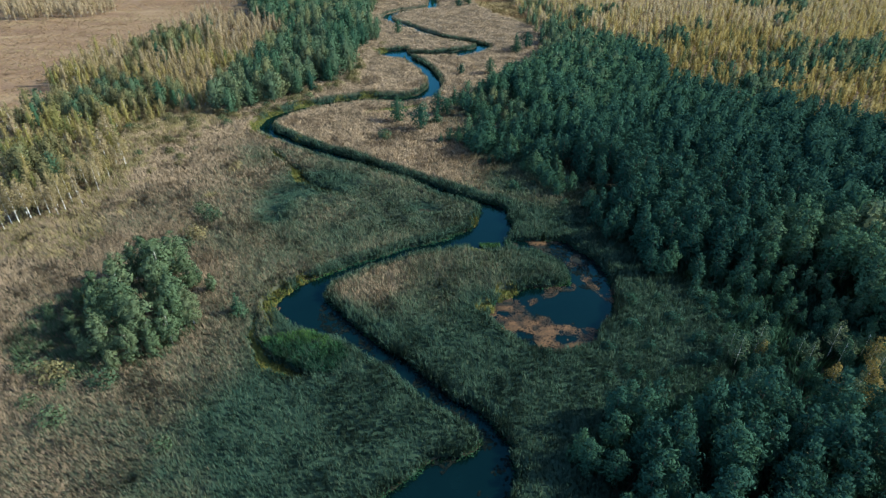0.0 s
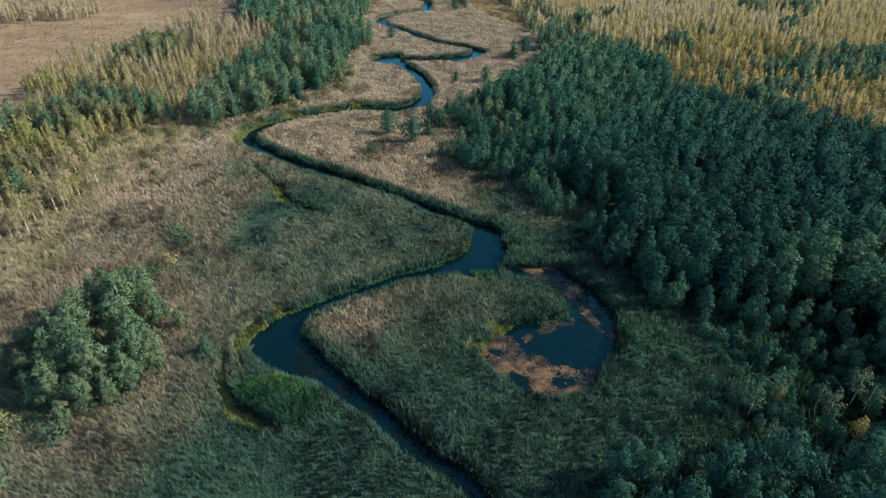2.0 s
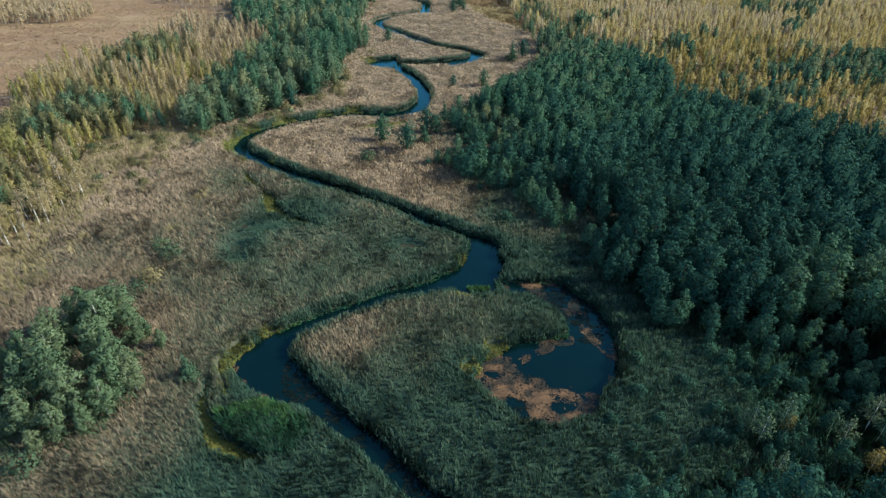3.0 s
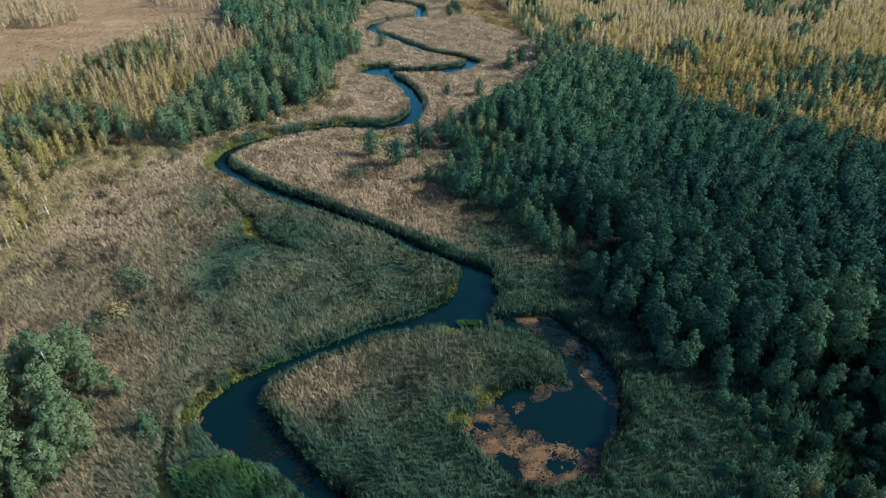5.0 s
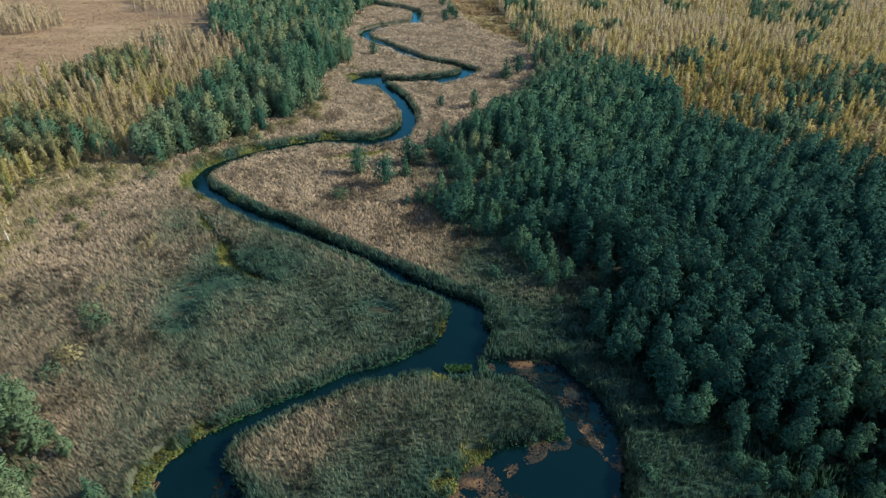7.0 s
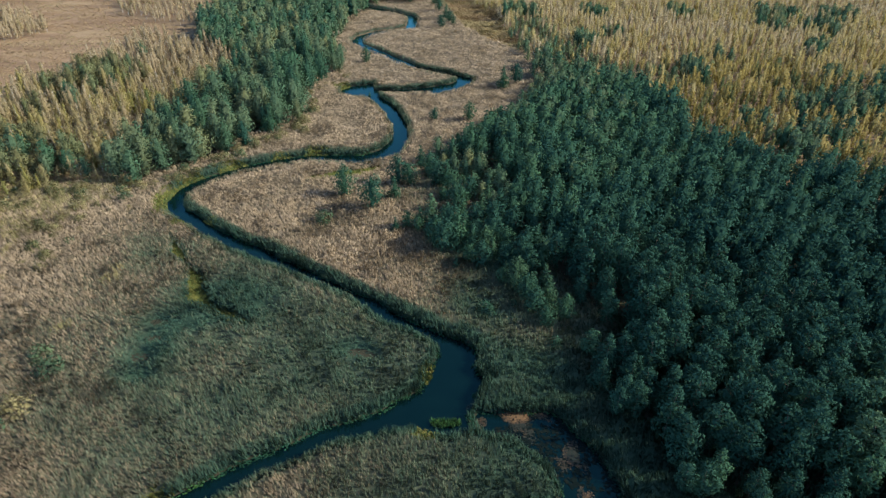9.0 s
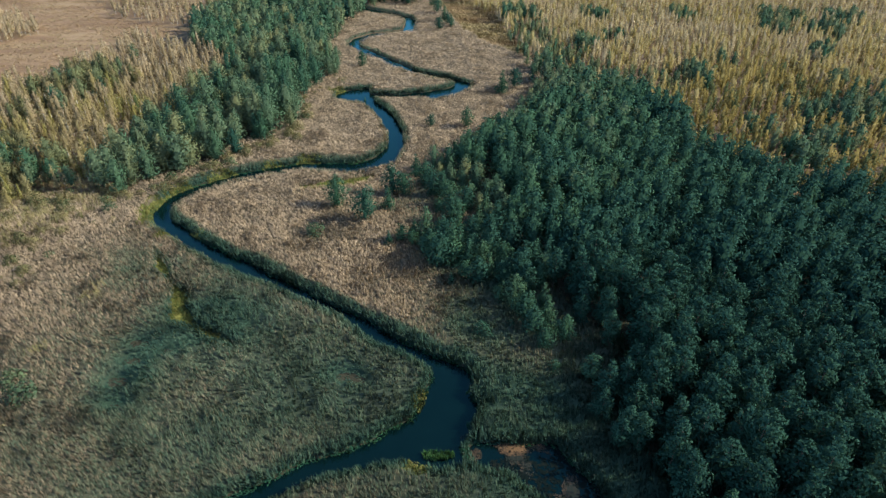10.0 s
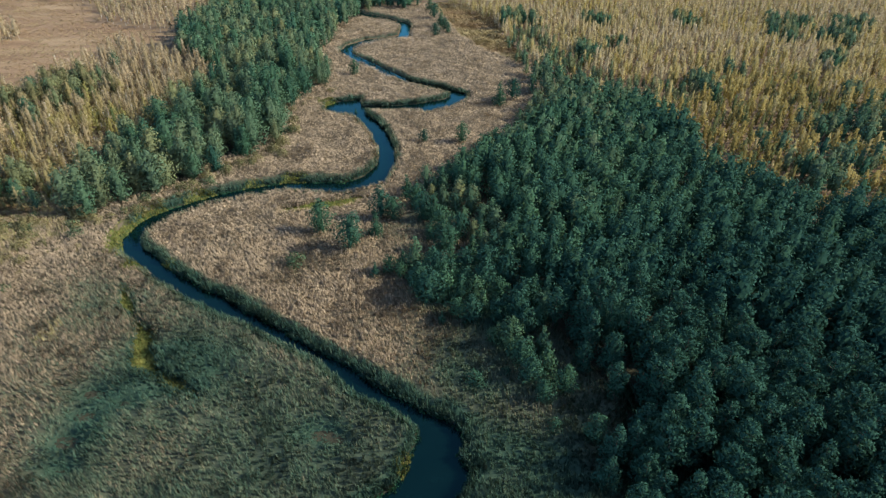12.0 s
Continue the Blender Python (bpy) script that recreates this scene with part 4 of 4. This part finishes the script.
joined_wood("alder_wood", far_alders, rows_for(x, y, q, 0.6, 1.0, 0.45 + q.normal(0, 0.1, len(x))), ALDER, ALDER_BARK, "distant dark alders where the river turns", "wood")
x, y, q = planted(ALDER_WEST, 5.0, 3.0, 4)
rows = rows_for(x, y, q, 0.62, 1.15, 0.7 + 0.45 * (rough_field(x, y, 22, 62) - 0.5) + q.normal(0, 0.14, len(x)))
joined_wood("alder_wood", bank_alders, rows[rows[:, 1] < 330], ALDER, ALDER_BARK, "tall green alders with full crowns along the far bank", "wood")
x, y, q = planted(ALDER_WEST, 4.8, 3.0, 5)
rows = rows_for(x, y, q, 0.7, 1.15, 0.74 + 0.5 * (rough_field(x, y, 22, 62) - 0.5) + q.normal(0, 0.14, len(x)))
joined_wood("alder_wood", far_alders, rows[rows[:, 1] >= 330], ALDER, ALDER_BARK, "mixed green alder wood along the far bank", "wood")

# trees that stand apart: x, y, size
def grove(models, places):
    """Each model in turn at the places: x, y, size."""
    for i, (a, b, size) in enumerate(places):
        model = models[i % len(models)]
        m = pose(a, b, float(ground_height(np.array([a]), np.array([b]))[0]), 0, 0, 70 * i) @ Matrix.Scale(size, 4)
        if i < len(models):
            model.matrix_basis = m
        else:
            copy_thing(model, m @ Matrix.Diagonal([1 / model.scale[0]] * 3 + [1]))


willows = [tree_thing("willow_tree", Kind(kind, 13.2, r, clumps, 2800, 0.21, seed, 12, corners=3, loose=loose, plump=0.32, inside=0.2), WILLOW, BIRCH_BARK, "tall grey-green tree with pale stems in a clump on the reeds", "tree",
                      "clump of trees in the reeds", tint, 0.4) for kind, r, clumps, seed, loose, tint in (("alder", 2.5, 44, 51, 0.5, 0.5), ("dome", 2.5, 40, 52, 0.45, 0.68), ("birch", 2.2, 40, 53, 0.55, 0.44))]
grove(willows, [(-64, 92, 1.08), (-58, 95, 1.0), (-60, 101, 1.1), (-61, 87, 1.05), (-57, 84, 0.98), (-66, 87, 0.95), (-62.5, 80.5, 0.85), (-52, 88, 0.95), (-52, 84, 0.8), (-55, 102, 0.8), (-68, 99, 0.9),
                (-64, 104, 1.0), (-54, 93, 0.95), (-50, 90, 0.78), (-70, 94, 0.85), (-57.5, 79.5, 0.7), (-59, 106, 0.95), (-63.5, 109, 0.7), (-74, 89, 0.42), (-79, 91, 0.38), (-54, 104, 0.45), (-66, 80, 0.5), (-70, 84, 0.4),
                (-50, 101, 0.45), (-68, 105, 0.75), (-60, 77, 0.45), (-54, 81, 0.6), (-75, 95, 0.45)])
young = [tree_thing("young_alder", Kind(kind, 8.5, r, 26, 1000, 0.23, seed, corners=3, loose=0.2, inside=0.3), ALDER, ALDER_BARK, "young green alder standing apart in the reeds", "tree", "young trees in the reeds", tint, 0.4)
         for kind, r, seed, tint in (("spire", 2.4, 63, 0.56), ("alder", 2.5, 61, 0.46), ("dome", 2.6, 62, 0.42))]
grove(young, [(-42.1, 93.3, 0.77), (-16.4, 200.2, 1.17), (-7.9, 192.2, 1.22), (-2.4, 198.6, 0.85), (-2.1, 207.4, 1.17), (1.2, 207.0, 0.90), (7.9, 183.3, 1.18), (14.3, 191.4, 1.11), (11.4, 172.2, 1.11), (14.5, 174.0, 1.25),
              (21.0, 172.4, 0.89), (19.0, 176.5, 0.81), (22.5, 168.7, 0.81), (4.8, 181.1, 0.59), (2.1, 183.2, 0.63), (-1.0, 181.5, 0.54), (30.2, 162.8, 0.96), (28.8, 154.2, 0.89), (16.2, 178.0, 0.96), (25.7, 188.1, 1.03),
              (25.4, 166.1, 0.81), (7.4, 179.0, 0.66), (18.8, 181.3, 1.03), (23, 176, 1.03), (21, 187, 0.96), (26, 172, 0.89), (17, 168, 0.66), (11, 187, 0.59), (28, 178, 1.11), (31, 170, 1.03), (33, 157, 0.89), (36, 148, 0.81),
              (18, 197, 0.96), (12, 205, 1.08), (7, 213, 0.99), (11, 197, 0.59), (4, 219, 0.90), (20.1, 258.0, 0.90), (7.5, 258.2, 0.63), (35.6, 296, 1.08), (-25, 330, 0.90), (9.1, 398.3, 0.90), (12, 420, 1.08), (14, 412, 0.90),
              (8, 440, 1.08), (5, 460, 1.17), (16, 405, 0.72), (41, 300, 1.08), (-19, 287, 0.32), (24, 160, 0.59), (32, 146, 0.66), (14, 166, 0.44), (9, 176, 0.98), (13, 179, 1.07), (16, 184, 0.98), (20, 166, 0.90), (24, 181, 1.15), (5, 185, 0.66), (27, 159, 0.98), (30, 150, 0.82),
              (23, 192, 1.07), (16, 193, 0.82), (29, 166, 1.07), (18, 172, 0.98), (9, 206, 1.10), (14, 200, 0.98), (33, 152, 0.98), (12, 183, 0.90)])

# the mixed young wood at the near end: birches with white stems among low shrubs
birch = tree_thing("birch_tree", Kind("birch", 9.0, 1.6, 22, 600, 0.16, 71, 8, 6, 0.014, 3, 0.3), ALDER, BIRCH_BARK, "slender birch with white trunk and thin olive-green leaves", "tree", "birches at the wood's edge", 0.78, 0.35)
shrub = tree_thing("shrub", Kind("shrub", 2.6, 1.7, 24, 650, 0.15, 81, 4, 5, 0.02, 3, 0.2), WILLOW, ALDER_BARK, "low grey-green willow shrub in the rough grass", "shrub", "shrubs in the marsh")
sallow = tree_thing("sallow_shrub", Kind("shrub", 2.8, 1.8, 24, 600, 0.16, 82, 4, 5, 0.02, 3, 0.2), OLIVE, ALDER_BARK, "olive-yellow sallow shrub in the rough grass", "shrub", "yellow shrubs in the marsh", 0.28, 0.5)


def stand(model, places):
    """The model at the first place and copies at the others: x, y, size, turn."""
    for i, (a, b, s, turn) in enumerate(places):
        if shore(np.array([a]), np.array([b]))[0] < 1.5:
            continue
        z = float(ground_height(np.array([a]), np.array([b]))[0])
        m = pose(a, b, z, 0, 0, turn) @ Matrix.Scale(s, 4)
        if i == 0:
            model.matrix_basis = m
        else:
            copy_thing(model, m @ Matrix.Diagonal([1 / model.scale[0]] * 3 + [1]))


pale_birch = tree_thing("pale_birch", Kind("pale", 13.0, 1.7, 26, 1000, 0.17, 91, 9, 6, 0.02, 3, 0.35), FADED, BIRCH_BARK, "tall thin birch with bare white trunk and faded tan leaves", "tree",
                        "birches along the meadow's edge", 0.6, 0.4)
front = [(-110, 125), (-110, 128), (-106, 130), (-101, 133), (-100, 135), (-99, 162), (-105, 132), (-108, 128), (-101, 143), (-100, 147), (-97, 138), (-103, 133), (-107, 176), (-101, 169), (-99, 152),
         (-98, 155), (-101, 140), (-113, 124), (-107, 131), (-96, 145), (-104, 138), (-110, 134), (-95, 160), (-105, 150), (-104, 166), (-112, 140)]
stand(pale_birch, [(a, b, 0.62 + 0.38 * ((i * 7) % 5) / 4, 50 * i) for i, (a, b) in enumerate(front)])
q = np.random.default_rng(12)
stand(birch, [(q.uniform(52, 84), q.uniform(50, 84), q.uniform(0.6, 1.05), q.uniform(0, 360)) for _ in range(34)])
autumn_birch = tree_thing("autumn_birch", Kind("birch", 9.5, 1.8, 22, 700, 0.18, 72, 8, 6, 0.013, 3, 0.3), BIRCH, BIRCH_BARK, "slender birch with white trunk and rusty orange leaves", "tree", "orange birches at the wood's edge", 0.14, 0.2)
stand(autumn_birch, [(72, 69, 0.9, 0), (75, 74, 0.8, 80), (78, 78, 0.95, 160), (69, 74, 0.7, 240), (80, 72, 0.9, 300), (84, 80, 0.8, 30), (66, 66, 0.6, 110), (76, 67, 0.7, 200), (59.5, 81, 0.6, 50)])
fringe = [(-112 + 52 * u, 150 + 52 * v) for u, v in q.uniform(0, 1, (110, 2))]
fringe = [(a, b) for a, b in fringe if a < -66 + 0.0 * b and shore(np.array([a]), np.array([b]))[0] > 6]
foot = [(-80, 200), (-68, 211), (-59, 220), (-48, 238), (-38, 249), (-42, 280), (-32, 312)]
for (ax, ay), (bx, by) in zip(foot, foot[1:]):
    fringe += [(ax + u * (bx - ax) + v, ay + u * (by - ay) - w) for u, v, w in zip(q.uniform(0, 1, 9), q.uniform(-3, 3, 9), q.uniform(-3, 3, 9))]
fringe += [(a, b) for a, b in zip(q.uniform(-108, -76, 34), q.uniform(180, 206, 34))]
fringe = [(a, b) for a, b in fringe if (rough_field(np.array([a]), np.array([b]), 16, 86)[0] > 0.42 or b > 206) and (b > 190 or a < -80)]
near = [(-67.7, 73.0), (-64.6, 65.5), (-44.6, 60.5), (-71, 69), (-76, 77), (-60, 74), (-62, 118), (-64, 135), (-60, 132), (-20, 186)]
stand(shrub, [(a, b, q.uniform(0.5, 1.3), q.uniform(0, 360)) for a, b in fringe[::5]] + [(a, b, q.uniform(1.1, 1.7), q.uniform(0, 360)) for a, b in near])
stand(sallow, [(a, b, q.uniform(0.5, 1.4), q.uniform(0, 360)) for i, (a, b) in enumerate(fringe) if i % 5] + [(-70, 75, 1.7, 0), (-61, 122, 1.6, 90), (-75, 96, 1.5, 40)])
scrub = tree_thing("alder_scrub", Kind("shrub", 3.4, 1.9, 24, 800, 0.17, 83, 4, 5, 0.02, 3, 0.2), ALDER, ALDER_BARK, "low dark green alder scrub in the wet clearing", "shrub", "scrub in the clearing", 0.35, 0.3)
clearing = [(40, 84), (44, 90), (36, 82), (46, 99), (43, 104), (34, 78), (50, 86), (55, 92), (58, 85), (48, 80), (54, 100), (62, 92), (52, 95), (58, 79), (44, 78), (32, 84), (38, 90), (60, 97), (47, 92),
            (40, 98), (30.5, 155.7), (20, 150), (30, 76), (36, 76), (26, 152), (33, 140)]
clearing += [(q.uniform(56, 92), q.uniform(62, 98)) for _ in range(34)]
stand(scrub, [(a, b, q.uniform(0.6, 1.15), q.uniform(0, 360)) for a, b in clearing])
